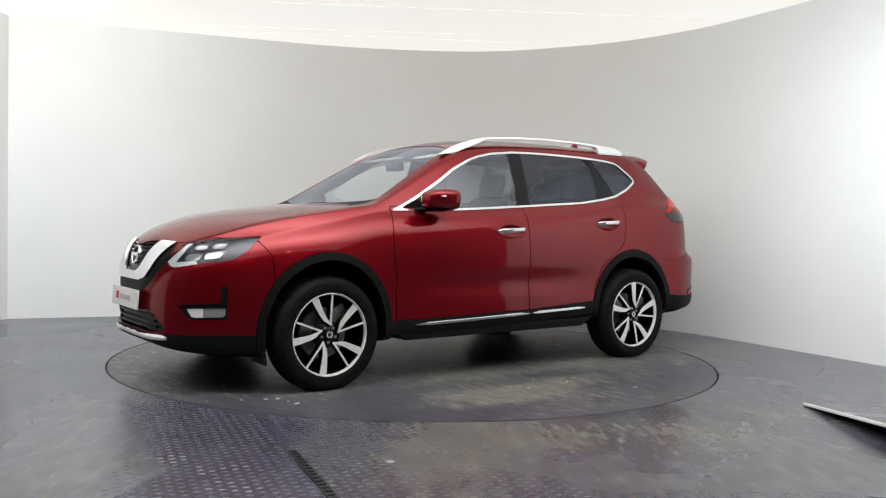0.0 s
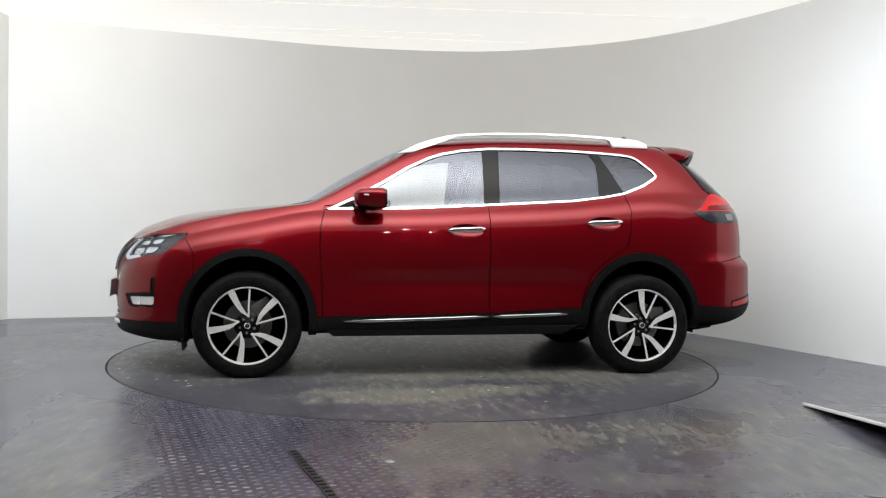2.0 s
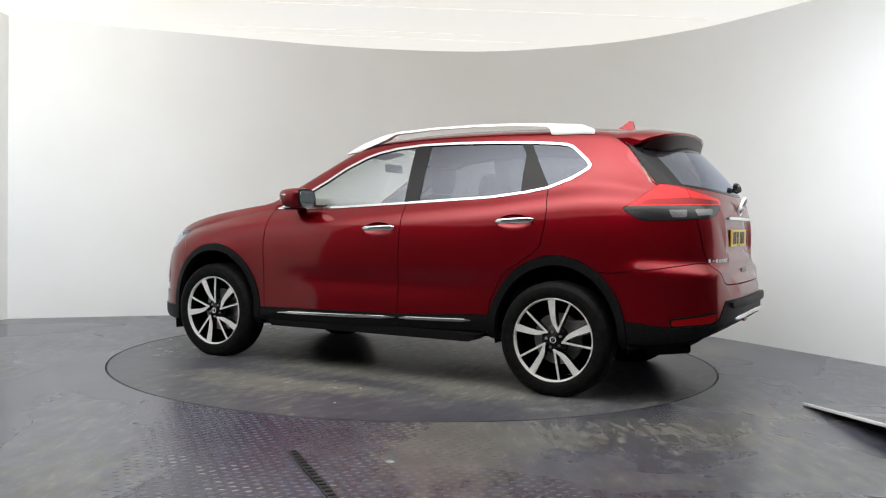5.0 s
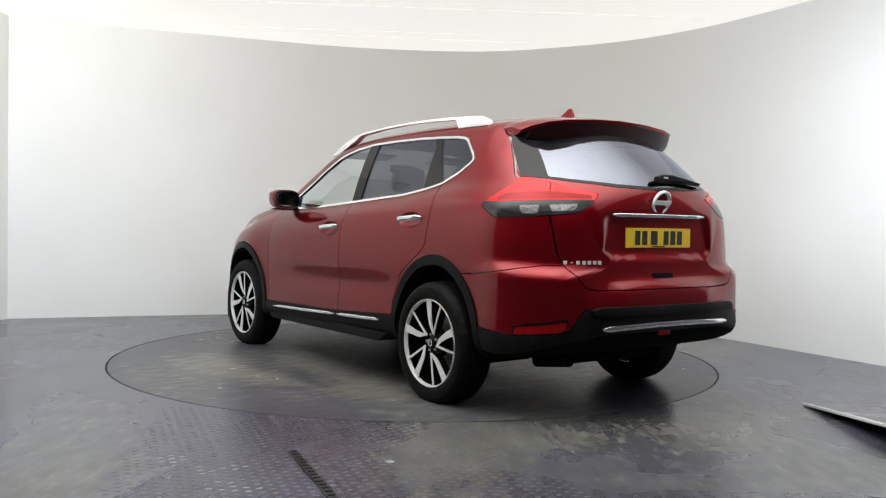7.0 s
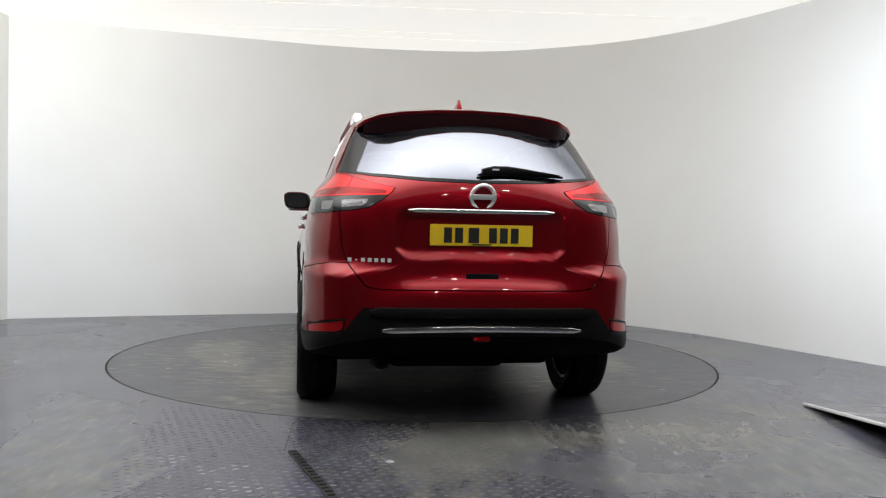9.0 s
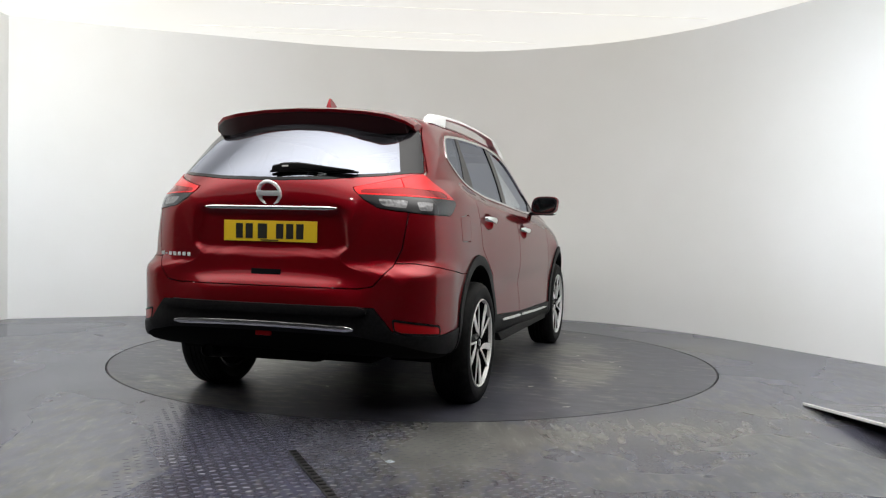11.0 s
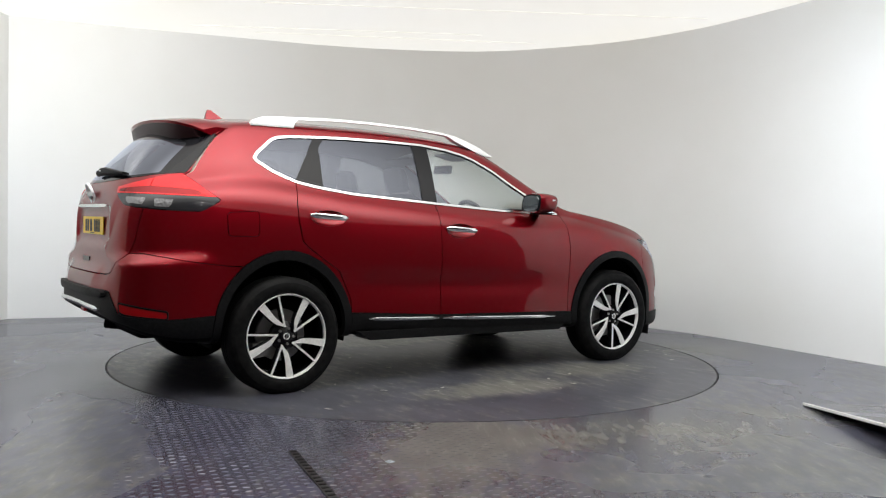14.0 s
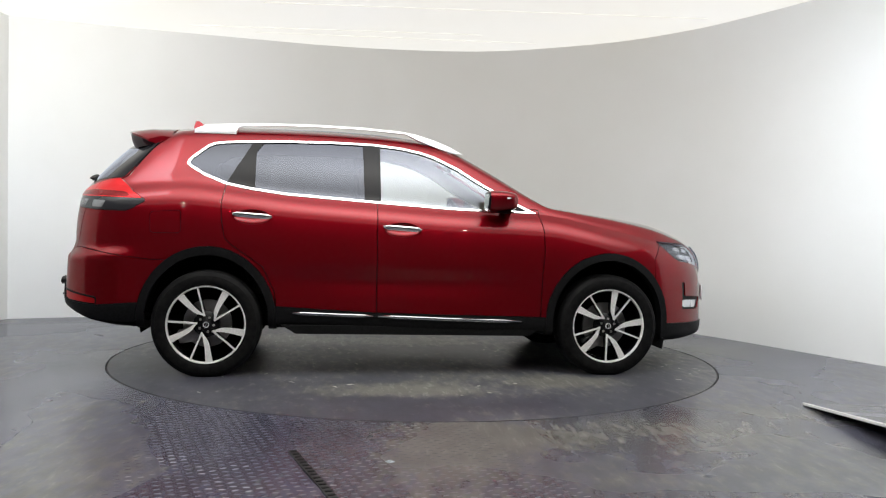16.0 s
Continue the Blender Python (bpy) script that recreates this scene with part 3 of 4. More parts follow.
def panel(name, P, faces, mat, parent=None, side=1, off=0.0, thick=.014, label="", both=False, place=None):
    """A panel of the body skin with its turned-in edges. side -1: on the car's right. both: the two halves in one."""
    used = sorted({v for f in faces for v in f})
    index = {v: i for i, v in enumerate(used)}
    A = P[used]
    X, N = A[:, :3] + A[:, 3:] * off, A[:, 3:] / (np.linalg.norm(A[:, 3:], axis=1)[:, None] + 1e-12)
    F = [tuple(index[v] for v in f) for f in faces]
    edges = {}
    for f in F:
        for a, b in zip(f, f[1:] + f[:1]):
            edges[(a, b)] = 1
    rim = [(a, b) for a, b in edges if (b, a) not in edges and not (abs(X[a, 1]) < 2e-4 and abs(X[b, 1]) < 2e-4)]
    verts, norms, quads = [*X], [*N], []
    if thick:
        for a, b in rim:
            e = X[b] - X[a]
            n = np.cross(e, (N[a] + N[b]) / 2)
            n = n / (np.linalg.norm(n) + 1e-12)
            k = len(verts)
            verts += [X[a], X[b], X[b] - N[b] * thick, X[a] - N[a] * thick]
            norms += [n] * 4
            quads.append((k + 1, k, k + 3, k + 2))
    sets = [(1, F + quads)] if side > 0 else [(-1, F + quads)]
    if both:
        sets = [(1, F + quads), (-1, F + quads)]
    allv, alln, allf = [], [], []
    for s, fs in sets:
        k, m = len(allv), np.array([1, s, 1])
        allv += [v * m for v in verts]
        alln += [v * m for v in norms]
        allf += [tuple(i + k for i in (f if s > 0 else f[::-1])) for f in fs]
    me = mesh_from(name, allv, allf, True)
    me.normals_split_custom_set_from_vertices([tuple(v) for v in alln])
    return part(name, me, mat, parent, label)


def side_view(poly, low_y=.45):
    """Region seen from the side, in (x, z)."""
    return lambda P: np.maximum(polygon_distance(poly, P[:, [0, 2]]), low_y - P[:, 1])


def end_view(poly, front, x_limit):
    """Region seen from the front or the rear, in (y, z)."""
    return lambda P: np.maximum(polygon_distance(poly, P[:, 1:3]), (x_limit - P[:, 0]) if front else (P[:, 0] - x_limit))


def top_view(poly, low_z):
    return lambda P: np.maximum(polygon_distance(poly, P[:, :2]), low_z - P[:, 2])


def wrap_rear(P):
    return np.stack([(-1.75 - P[:, 0]) + (.82 - P[:, 1]), P[:, 2]], -1)


def wrap_front(P):
    return np.stack([(2.2 - P[:, 0]) + (P[:, 1] - .42), P[:, 2]], -1)


def rear_wrap_view(poly, x_limit=-1.6):
    return lambda P: np.maximum(polygon_distance(poly, wrap_rear(P)), P[:, 0] - x_limit)


def front_wrap_view(poly, x_limit=1.6):
    return lambda P: np.maximum(polygon_distance(poly, wrap_front(P)), x_limit - P[:, 0])


def rounded(poly, n=4, amount=.35):
    """Cuts a polygon's corners into short curves."""
    out, P = [], [Vector(p) for p in poly]
    for a, b, c in zip(P[-1:] + P[:-1], P, P[1:] + P[:1]):
        s, e = b.lerp(a, amount), b.lerp(c, amount)
        for i in range(n + 1):
            t = i / n
            out.append(tuple(s.lerp(b, t).lerp(b.lerp(e, t), t)))
    return out


AXLE_X, HUB_Z, TYRE_R, RIM_R = 1.3525, .345, .352, .262


def arch(cx, rx, rz):
    def g(P):
        u, w = (P[:, 0] - cx) / rx, (P[:, 2] - .365) / rz
        w = np.where(w < 0, w * .25, w)
        return np.maximum((np.hypot(u, w) - 1) * min(rx, rz), .5 - P[:, 1])
    return g


DLO = [(.865, 1.100), (.30, 1.113), (-.26, 1.148), (-.87, 1.190), (-1.10, 1.222), (-1.25, 1.252), (-1.40, 1.313), (-1.50, 1.375), (-1.508, 1.400), (-1.485, 1.432),
       (-1.375, 1.522), (-1.33, 1.540), (-1.25, 1.550), (-1.07, 1.560), (-.87, 1.566), (-.55, 1.568), (-.28, 1.562), (-.08, 1.541), (.06, 1.512), (.15, 1.482), (.305, 1.408), (.458, 1.312), (.69, 1.182)]

car = thing("car", "red metallic estate-bodied family car standing on the turntable", "car")
skin = Skin()
MIRROR = (1, -1)

# wheel openings, then the black arch trims round them
for cx in (AXLE_X, -AXLE_X):
    skin.take(arch(cx, .395, .425), 0)
for cx in (AXLE_X, -AXLE_X):
    P, f = skin.take(arch(cx, .445, .475 if cx > 0 else .482), .003)
    for s in MIRROR:
        panel("wheel_arch_trim", P, f, CLAD, car, s, .010, .05, "black plastic wheel arch trim")

# floor pan
P, f = skin.take(lambda R: R[:, 5] + .62, 0)
panel("underbody", P, f, DARK, car, label="black underbody", both=True, thick=0)

# side windows
P, dlo = skin.take(side_view(DLO, .5), .002)
inset = lambda d: (lambda R: polygon_distance(DLO, R[:, [0, 2]]) + d)
P, inner, chrome_faces = cut(P, dlo, inset(.016))
for s in MIRROR:
    panel("window_trim", P, chrome_faces, CHROME, car, s, .004, .02, "bright chrome window surround")
B_PILLAR = [(-.222, 1.0), (-.330, 1.0), (-.352, 1.7), (-.232, 1.7)]
C_PILLAR = [(-1.290, 1.15), (-1.262, 1.243), (-1.078, 1.555), (-1.06, 1.7), (-.995, 1.7), (-1.012, 1.545), (-1.06, 1.48), (-1.062, 1.15)]
FRONT_TRI = [(.90, 1.05), (.56, 1.05), (.60, 1.20), (.66, 1.30), (.9, 1.3)]
pillars = []
glass_parts = {}
for poly in (B_PILLAR, C_PILLAR, FRONT_TRI):
    P, a, inner = cut(P, inner, lambda R, q=poly: polygon_distance(q, R[:, [0, 2]]))
    pillars.append(a)
for s in MIRROR:
    panel("pillar_cover", P, pillars[0], GLOSS_BLACK, car, s, -.001, .02, "black pillar cover between the side windows")
    panel("pillar_cover", P, pillars[1], GLOSS_BLACK, car, s, -.001, .02, "black pillar cover between the side windows")
    panel("mirror_base", P, pillars[2], GLOSS_BLACK, car, s, .0, .02, "black mirror mount")
P, front_glass, inner = cut(P, inner, lambda R: -.27 - R[:, 0])
P, rear_glass, quarter_glass = cut(P, inner, lambda R: -1.05 - R[:, 0])
P_GLASS = P

# windscreen, sunroof and rear window
SCREEN = rounded([(1.03, -.3), (1.03, .3), (.93, .62), (.89, .655), (.50, .575), (.26, .525), (.20, .45), (.19, 0), (.19, -.3)], 2, .2)
SUNROOF = rounded([(.02, -.6), (.02, .40), (-.02, .44), (-.95, .44), (-1.0, .40), (-1.0, -.6)], 2, .15)
P, f = skin.take(top_view(SCREEN, 1.13), .004)
panel("windscreen", P, f, GLASS, car, off=-.003, thick=.006, label="clear windscreen", both=True)
P, f = skin.take(top_view(SUNROOF, 1.5), .006)
panel("sunroof", P, f, TINTED, car, off=-.002, thick=.02, label="dark glass sunroof panel", both=True)
REAR_GLASS = [(-.3, 1.232), (0, 1.232), (.30, 1.240), (.55, 1.262), (.690, 1.286), (.80, 1.290), (.72, 1.45), (.66, 1.55), (.50, 1.560), (0, 1.585), (-.3, 1.585)]


def rear_glass_region(R):
    return np.maximum(end_view(REAR_GLASS, False, -1.64)(R), (R[:, 0] + 1.690 + (1.545 - R[:, 2]) * .84) * .77)


P, f = skin.take(rear_glass_region, .004)
rear_faces = f

# lamps
TAIL = [(-.025, 1.132), (.0, 1.148), (.16, 1.222), (.29, 1.281), (.40, 1.270), (.62, 1.235), (.86, 1.198), (.80, 1.140), (.72, 1.098), (.60, 1.085), (.37, 1.072), (.10, 1.066), (.06, 1.08)]
P, tail = skin.take(rear_wrap_view(TAIL), .004)
HEAD = [(-.005, .770), (.10, .836), (.165, .888), (.32, .902), (.49, .914), (.66, .922), (.775, .928), (.70, .845), (.62, .800), (.56, .786), (.46, .780), (.27, .760), (.075, .736), (.03, .742)]
P2, head = skin.take(front_wrap_view(HEAD), .004)
for s in MIRROR:
    lamp = thing("tail_lamp", "", "", parent=car)
    Pa, red, low = cut(P, tail, lambda R: 1.150 + .018 * np.clip(wrap_rear(R)[:, 0], 0, 1) - R[:, 2])
    Pb, mid, red = cut(Pa, red, lambda R: polygon_distance([(.06, 1.155), (.84, 1.172), (.80, 1.19), (.50, 1.205), (.16, 1.19)], wrap_rear(R)))
    Pb, gate, red = cut(Pb, red, lambda R: .505 - wrap_rear(R)[:, 0])
    Pb, _, red = cut(Pb, red, lambda R: .499 - wrap_rear(R)[:, 0])
    panel("red_lens", Pb, red, LENS_RED, lamp, s, .004, .02, "glossy red tail lamp lens")
    panel("inner_red_lens", Pb, gate, LENS_RED, lamp, s, .004, .02, "red lens on the tailgate")
    panel("light_bar", Pb, mid, LENS_DEEP, lamp, s, .003, .02, "darker red light bar")
    Pc, seg1, rest = cut(Pa, low, lambda R: polygon_distance([(.30, 1.088), (.42, 1.090), (.43, 1.135), (.28, 1.132)], wrap_rear(R)))
    Pd, seg2, rest = cut(Pc, rest, lambda R: polygon_distance([(.52, 1.100), (.68, 1.108), (.72, 1.145), (.50, 1.140)], wrap_rear(R)))
    panel("smoked_lens", Pd, rest, SMOKED, lamp, s, .002, .02, "smoked grey lower lens")
    panel("indicator_lens", Pd, seg1, LAMP_GREY, lamp, s, .001, .02, "silvery indicator reflector")
    panel("reverse_lens", Pd, seg2, LAMP_GREY, lamp, s, .001, .02, "silvery reversing lamp reflector")
    hl = thing("headlamp", "", "", parent=car)
    panel("lamp_cover", P2, head, LAMP_GLASS, hl, s, .002, .004, "clear headlamp cover")
    Pe, drl, rest = cut(P2, head, lambda R: polygon_distance([(-.01, .760), (.10, .840), (.17, .892), (.215, .892), (.15, .83), (.075, .765), (.28, .785), (.28, .755), (.07, .73)], wrap_front(R)))
    panel("light_guide", Pe, drl, WHITE_LENS, hl, s, -.012, .01, "white boomerang-shaped light guide")
    cells = []
    Pg = Pe
    for cell in ([(.155, .778), (.30, .790), (.315, .826), (.19, .822)], [(.335, .794), (.48, .808), (.505, .842), (.345, .832)],
                 [(.235, .848), (.345, .853), (.355, .880), (.255, .876)], [(.395, .857), (.50, .866), (.52, .893), (.405, .887)]):
        Pg, lit, rest = cut(Pg, rest, lambda R, q=cell: polygon_distance(rounded(q, 3, .2), wrap_front(R)))
        cells.append(lit)
    panel("lamp_housing", Pg, rest, HOUSING, hl, s, -.028, .01, "dark headlamp housing")
    for i, lit in enumerate(cells):
        panel("reflector", Pg, lit, LAMP_INSIDE, hl, s, -.018 if i < 2 else -.024, .03, "bright chrome lamp cell")

# rear glass with its black borders
rear_border = [(-.3, 1.25), (0, 1.250), (.30, 1.258), (.55, 1.278), (.62, 1.288), (.545, 1.47), (.50, 1.492), (0, 1.515), (-.3, 1.515)]
P, clear, border = cut(skin.P, rear_faces, lambda R: polygon_distance(rear_border, R[:, 1:3]))
panel("rear_window", P, clear, REAR_TINTED, car, off=-.002, thick=.0, label="dark tinted rear window", both=True)
panel("rear_window_border", P, border, GLOSS_BLACK, car, off=-.001, thick=.015, label="gloss black rear window border", both=True)

# doors
FRONT_DOOR = [(.870, .36), (.880, .69), (.895, .84), (.890, .99), (.868, 1.09), (.865, 1.13), (-.250, 1.16), (-.252, .36)]
REAR_DOOR = [(-.252, .36), (-.250, 1.16), (-.87, 1.205), (-1.10, 1.235), (-1.245, 1.262), (-1.272, 1.13), (-1.268, 1.03), (-1.245, .90), (-1.19, .85), (-1.0, .72), (-.92, .55), (-.905, .36)]
SILL = [(1.0, .0), (1.0, .392), (.87, .398), (-.25, .422), (-.95, .462), (-1.05, .47), (-1.05, 0)]
P, sill_faces = skin.take(side_view(SILL, .5), .003)
for s in MIRROR:
    panel("sill_cladding", P, sill_faces, CLAD, car, s, .008, .05, "black plastic sill cladding")
CUP = (.118, .050)
HANDLES = ((-.085, .985, .135), (-1.07, 1.052, .125))
door_parts = []
for poly, glass, hx, hz, wide in ((FRONT_DOOR, front_glass, *HANDLES[0]), (REAR_DOOR, rear_glass, *HANDLES[1])):
    P, f = skin.take(side_view(poly, .5), .006)
    # opening for the hand cup behind the handle
    P, _, f = cut(P, f, lambda R: (np.hypot((R[:, 0] - hx) / CUP[0], (R[:, 2] - hz + .010) / CUP[1]) - 1) * CUP[1])
    door_parts.append((P, f))

# bonnet
BONNET = rounded([(2.30, -.3), (2.22, .0), (2.178, .22), (2.130, .40), (2.085, .50), (1.90, .625), (1.72, .672), (1.30, .712), (1.13, .700), (1.06, .60), (1.085, .30), (1.09, 0), (1.09, -.3)], 2, .2)
P, f = skin.take(top_view(BONNET, .862), .006)
panel("bonnet", P, f, PAINT, car, label="red bonnet panel", both=True)
SCUTTLE = [(1.15, -.3), (1.15, .74), (.86, .74), (.86, -.3)]
P, f = skin.take(lambda R: np.maximum(top_view(SCUTTLE, 1.10)(R), np.abs(R[:, 1]) - .66), .003)
panel("scuttle", P, f, CLAD, car, off=-.004, label="black scuttle panel under the windscreen", both=True)

# tailgate
TAILGATE = [(-.3, .700), (.50, .700), (.575, .712), (.655, .81), (.690, .90), (.705, 1.05), (.712, 1.30), (.60, 1.56), (.55, 1.60), (-.3, 1.62)]
P, f = skin.take(end_view(TAILGATE, False, -1.64), .006)
tailgate = panel("tailgate", P, f, PAINT, car, label="red tailgate with a recessed plate niche", both=True)

# rear bumper: black lower part, red upper part
BUMPER_BLACK = [(-.7, .485), (0, .478), (.27, .462), (.60, .480), (.665, .495), (.78, .610), (2.0, .610), (2.0, .0), (-.7, .0)]
P, f = skin.take(rear_wrap_view(BUMPER_BLACK, -1.60), .003)
bumper_r = panel("rear_bumper_cladding", P, f, CLAD, car, off=.006, thick=.04, label="black plastic lower rear bumper", both=True)
REFL = [(.27, .503), (.655, .545), (.645, .503), (.60, .490), (.27, .470)]
P, f = skin.take(lambda R: rear_wrap_view(REFL, -1.8)(R) - .010, .003)
P, f, edge = cut(P, f, rear_wrap_view(REFL, -1.8))
for s in MIRROR:
    panel("reflector", P, f, REFLECTOR, car, s, .001, .02, "red bumper reflector")
    panel("reflector_frame", P, edge, CLAD, car, s, .003, .02, "black frame round the reflector")
BUMPER_RED = [(-.7, .750), (-.1, .757), (.28, .806), (.48, .826), (.62, .826), (2.0, .826), (2.0, .3), (-.7, .3)]
P, f = skin.take(rear_wrap_view(BUMPER_RED, -1.62), .005)
panel("rear_bumper", P, f, PAINT, car, label="red upper rear bumper", both=True)

# front bumper: grille opening, fog lamp trims, black lower part
V_OUT = [(-.3, .645), (.18, .645), (.26, .665), (.31, .72), (.425, .90), (.42, .94), (-.3, .94)]
V_IN = [(-.3, .698), (.10, .698), (.145, .718), (.182, .758), (.305, .95), (-.3, .95)]
P, f = skin.take(end_view(V_OUT, True, 2.0), .003)
P, gr, vv = cut(P, f, lambda R: polygon_distance(V_IN, R[:, 1:3]))
grille_P, grille_f, v_f = P, gr, vv
P, band = skin.take(end_view([(-.3, .585), (.235, .585), (.305, .635), (.425, .770), (.435, .80), (.44, .86), (.40, .86), (-.3, .86)], True, 2.05), .0)
LOW_GRILLE = rounded([(-.3, .345), (.36, .348), (.46, .375), (.34, .455), (.27, .470), (-.3, .470)], 2, .15)
P2, lowg = skin.take(end_view(LOW_GRILLE, True, 2.05), .002)
FOG_TRIM = [(.53, .516), (.57, .522), (.722, .538), (.718, .632), (.738, .642), (.744, .445), (.60, .438), (.575, .450)]
P3, fog_trim = skin.take(end_view(FOG_TRIM, True, 1.9), .002)
FRONT_BLACK = [(1.55, .345), (1.80, .352), (2.05, .345), (2.4, .335), (2.4, 0), (1.55, 0)]
P4, low_f = skin.take(lambda R: np.maximum(polygon_distance(FRONT_BLACK, R[:, [0, 2]]), 1.6 - R[:, 0]), .003)
BUMPER_F = [(1.70, .0), (1.70, .80), (1.76, .90), (1.95, .915), (2.4, .93), (2.4, 0)]
P5, bf = skin.take(lambda R: polygon_distance(BUMPER_F, R[:, [0, 2]]), .005)
bumper_f = panel("front_bumper", P5, bf, PAINT, car, label="red front bumper", both=True)
panel("lower_cladding", P4, low_f, CLAD, bumper_f, off=.005, thick=.03, label="black plastic lower lip", both=True)
panel("lower_grille", P2, lowg, MESH_BLACK, bumper_f, off=-.03, thick=.0, label="black lower air intake", both=True)
panel("grille_band", P, band, CLAD, bumper_f, off=-.002, thick=.02, label="black band round the grille", both=True)
panel("grille_backing", grille_P, grille_f, MESH_BLACK, bumper_f, off=-.03, thick=.0, label="black grille", both=True)
panel("grille_surround", grille_P, v_f, CHROME, bumper_f, off=.012, thick=.04, label="broad chrome V round the grille", both=True)
for s in MIRROR:
    Pq, fog, tr = cut(P3, fog_trim, lambda R: polygon_distance([(.575, .500), (.738, .512), (.738, .458), (.605, .450)], R[:, 1:3]))
    panel("fog_lamp_trim", Pq, tr, CLAD, bumper_f, s, -.006, .03, "black fog lamp trim")
    Pq, f1, f2 = cut(Pq, fog, lambda R: R[:, 1] - .655)
    panel("running_light", Pq, f1, WHITE_LENS, bumper_f, s, -.008, .03, "white lamp insert")
    panel("fog_lamp", Pq, f2, LAMP_INSIDE, bumper_f, s, -.010, .03, "bright fog lamp")

# fuel flap, on the car's right only
FLAP = rounded([(-1.715, 1.065), (-1.522, 1.078), (-1.522, .930), (-1.71, .930)], 3, .12)
rest_P, rest_faces = skin.P, list(skin.faces)
flap_P, flap, right_rest = split(skin.P, skin.faces, side_view(FLAP, .6)(skin.P) + .002)
flap_P2, _, right_rest = split(flap_P, right_rest, side_view(FLAP, .6)(flap_P) - .002)
panel("fuel_flap", flap_P, flap, PAINT, car, -1, .0005, .015, "red fuel filler flap")
panel("body_shell", skin.P, skin.faces, PAINT, car, 1, label="red wing, pillars, roof half and rear quarter")
panel("body_shell", flap_P2, right_rest, PAINT, car, -1, label="red wing, pillars, roof half and rear quarter")


# ---- car: doors, glass, handles, strips ----
BASE_V, BASE_Q = base_surface()
SIDE_V = BASE_V[BASE_V[:, 1] > .40]


def skin_y(x, z):
    """Half-width of the body at a place seen from the side."""
    d = np.hypot(SIDE_V[:, 0] - x, SIDE_V[:, 2] - z)
    i = np.argsort(d)[:4]
    w = 1 / (d[i] + 1e-4)
    return float((SIDE_V[i, 1] * w).sum() / w.sum())


def side_y(x, z):
    """Half-width below the belt, from the cross section itself."""
    Y, Z = section(x)
    return float(np.interp(z, Z[N_LOW:N_LOW + N_SIDE], Y[N_LOW:N_LOW + N_SIDE]))


def hand_cup(x, z):
    """A pressed oval dish behind the door handle."""
    bm = bmesh.new()
    cx, cz, n, rows = x, z - .010, 40, []
    for r in (1.012, 1.0, .95, .88, .78, .65, .5, .3, .1):
        d = .030 * (1 - min(1, r) ** 2.6) ** .8
        row = []
        for i in range(n):
            a = math.tau * i / n
            px, pz = cx + CUP[0] * r * math.cos(a), cz + CUP[1] * r * math.sin(a)
            row.append(bm.verts.new((px, side_y(px, pz) - d - (.0015 if r > 1 else 0), pz)))
        rows.append(row)
    for p, q in zip(rows, rows[1:]):
        for i in range(n):
            bm.faces.new((p[i], p[(i + 1) % n], q[(i + 1) % n], q[i]))
    bm.faces.new(rows[-1])
    return bm


REAR_V, FRONT_V = BASE_V[BASE_V[:, 0] < -1.6], BASE_V[BASE_V[:, 0] > 1.6]


def end_x(y, z, front):
    """Where the body's front or rear face lies at a place seen along the car."""
    A = FRONT_V if front else REAR_V
    d = np.hypot(A[:, 1] - abs(y), A[:, 2] - z)
    i = np.argsort(d)[:4]
    w = 1 / (d[i] + 1e-4)
    return float((A[i, 0] * w).sum() / w.sum())


def strip_along(line, high, proud, back=.012, n=20):
    """A slim bar along a side line of (x, z) points, lying on the body."""
    rings = []
    L = [Vector(p) for p in line]
    for i in range(n + 1):
        t = i / n * (len(L) - 1)
        k = min(int(t), len(L) - 2)
        p = L[k].lerp(L[k + 1], t - k)
        taper = min(1, .35 + 8 * min(i / n, 1 - i / n))
        y = skin_y(p.x, p.y)
        h = high / 2 * taper
        rings.append([(p.x, y - back, p.y - h), (p.x, y + proud * .8, p.y - h), (p.x, y + proud, p.y - h * .6), (p.x, y + proud, p.y + h * .6),
                      (p.x, y + proud * .8, p.y + h), (p.x, y - back, p.y + h)])
    return loft(rings)


def mirrored(bm, s):
    if s < 0:
        bmesh.ops.transform(bm, matrix=Matrix.Diagonal((1, -1, 1, 1)), verts=bm.verts[:])
    return bm


def door_handle(x, z):
    """Arched grip bar standing off the panel, with a keyed end piece."""
    rings, n = [], 18
    for i in range(n + 1):
        t = i / n
        px = x + .128 - .256 * t
        pz = z + .008 * (t - .5) * 2
        y = skin_y(px, pz) + .006 + .030 * (1 - abs(2 * t - 1) ** 3.5)
        h = .0165 * min(1, .45 + 5 * min(t, 1 - t))
        rings.append(ellipse_ring((px, y, pz), (0, .009, 0), (0, .002, h), 10, 2.6))
    return loft(rings)


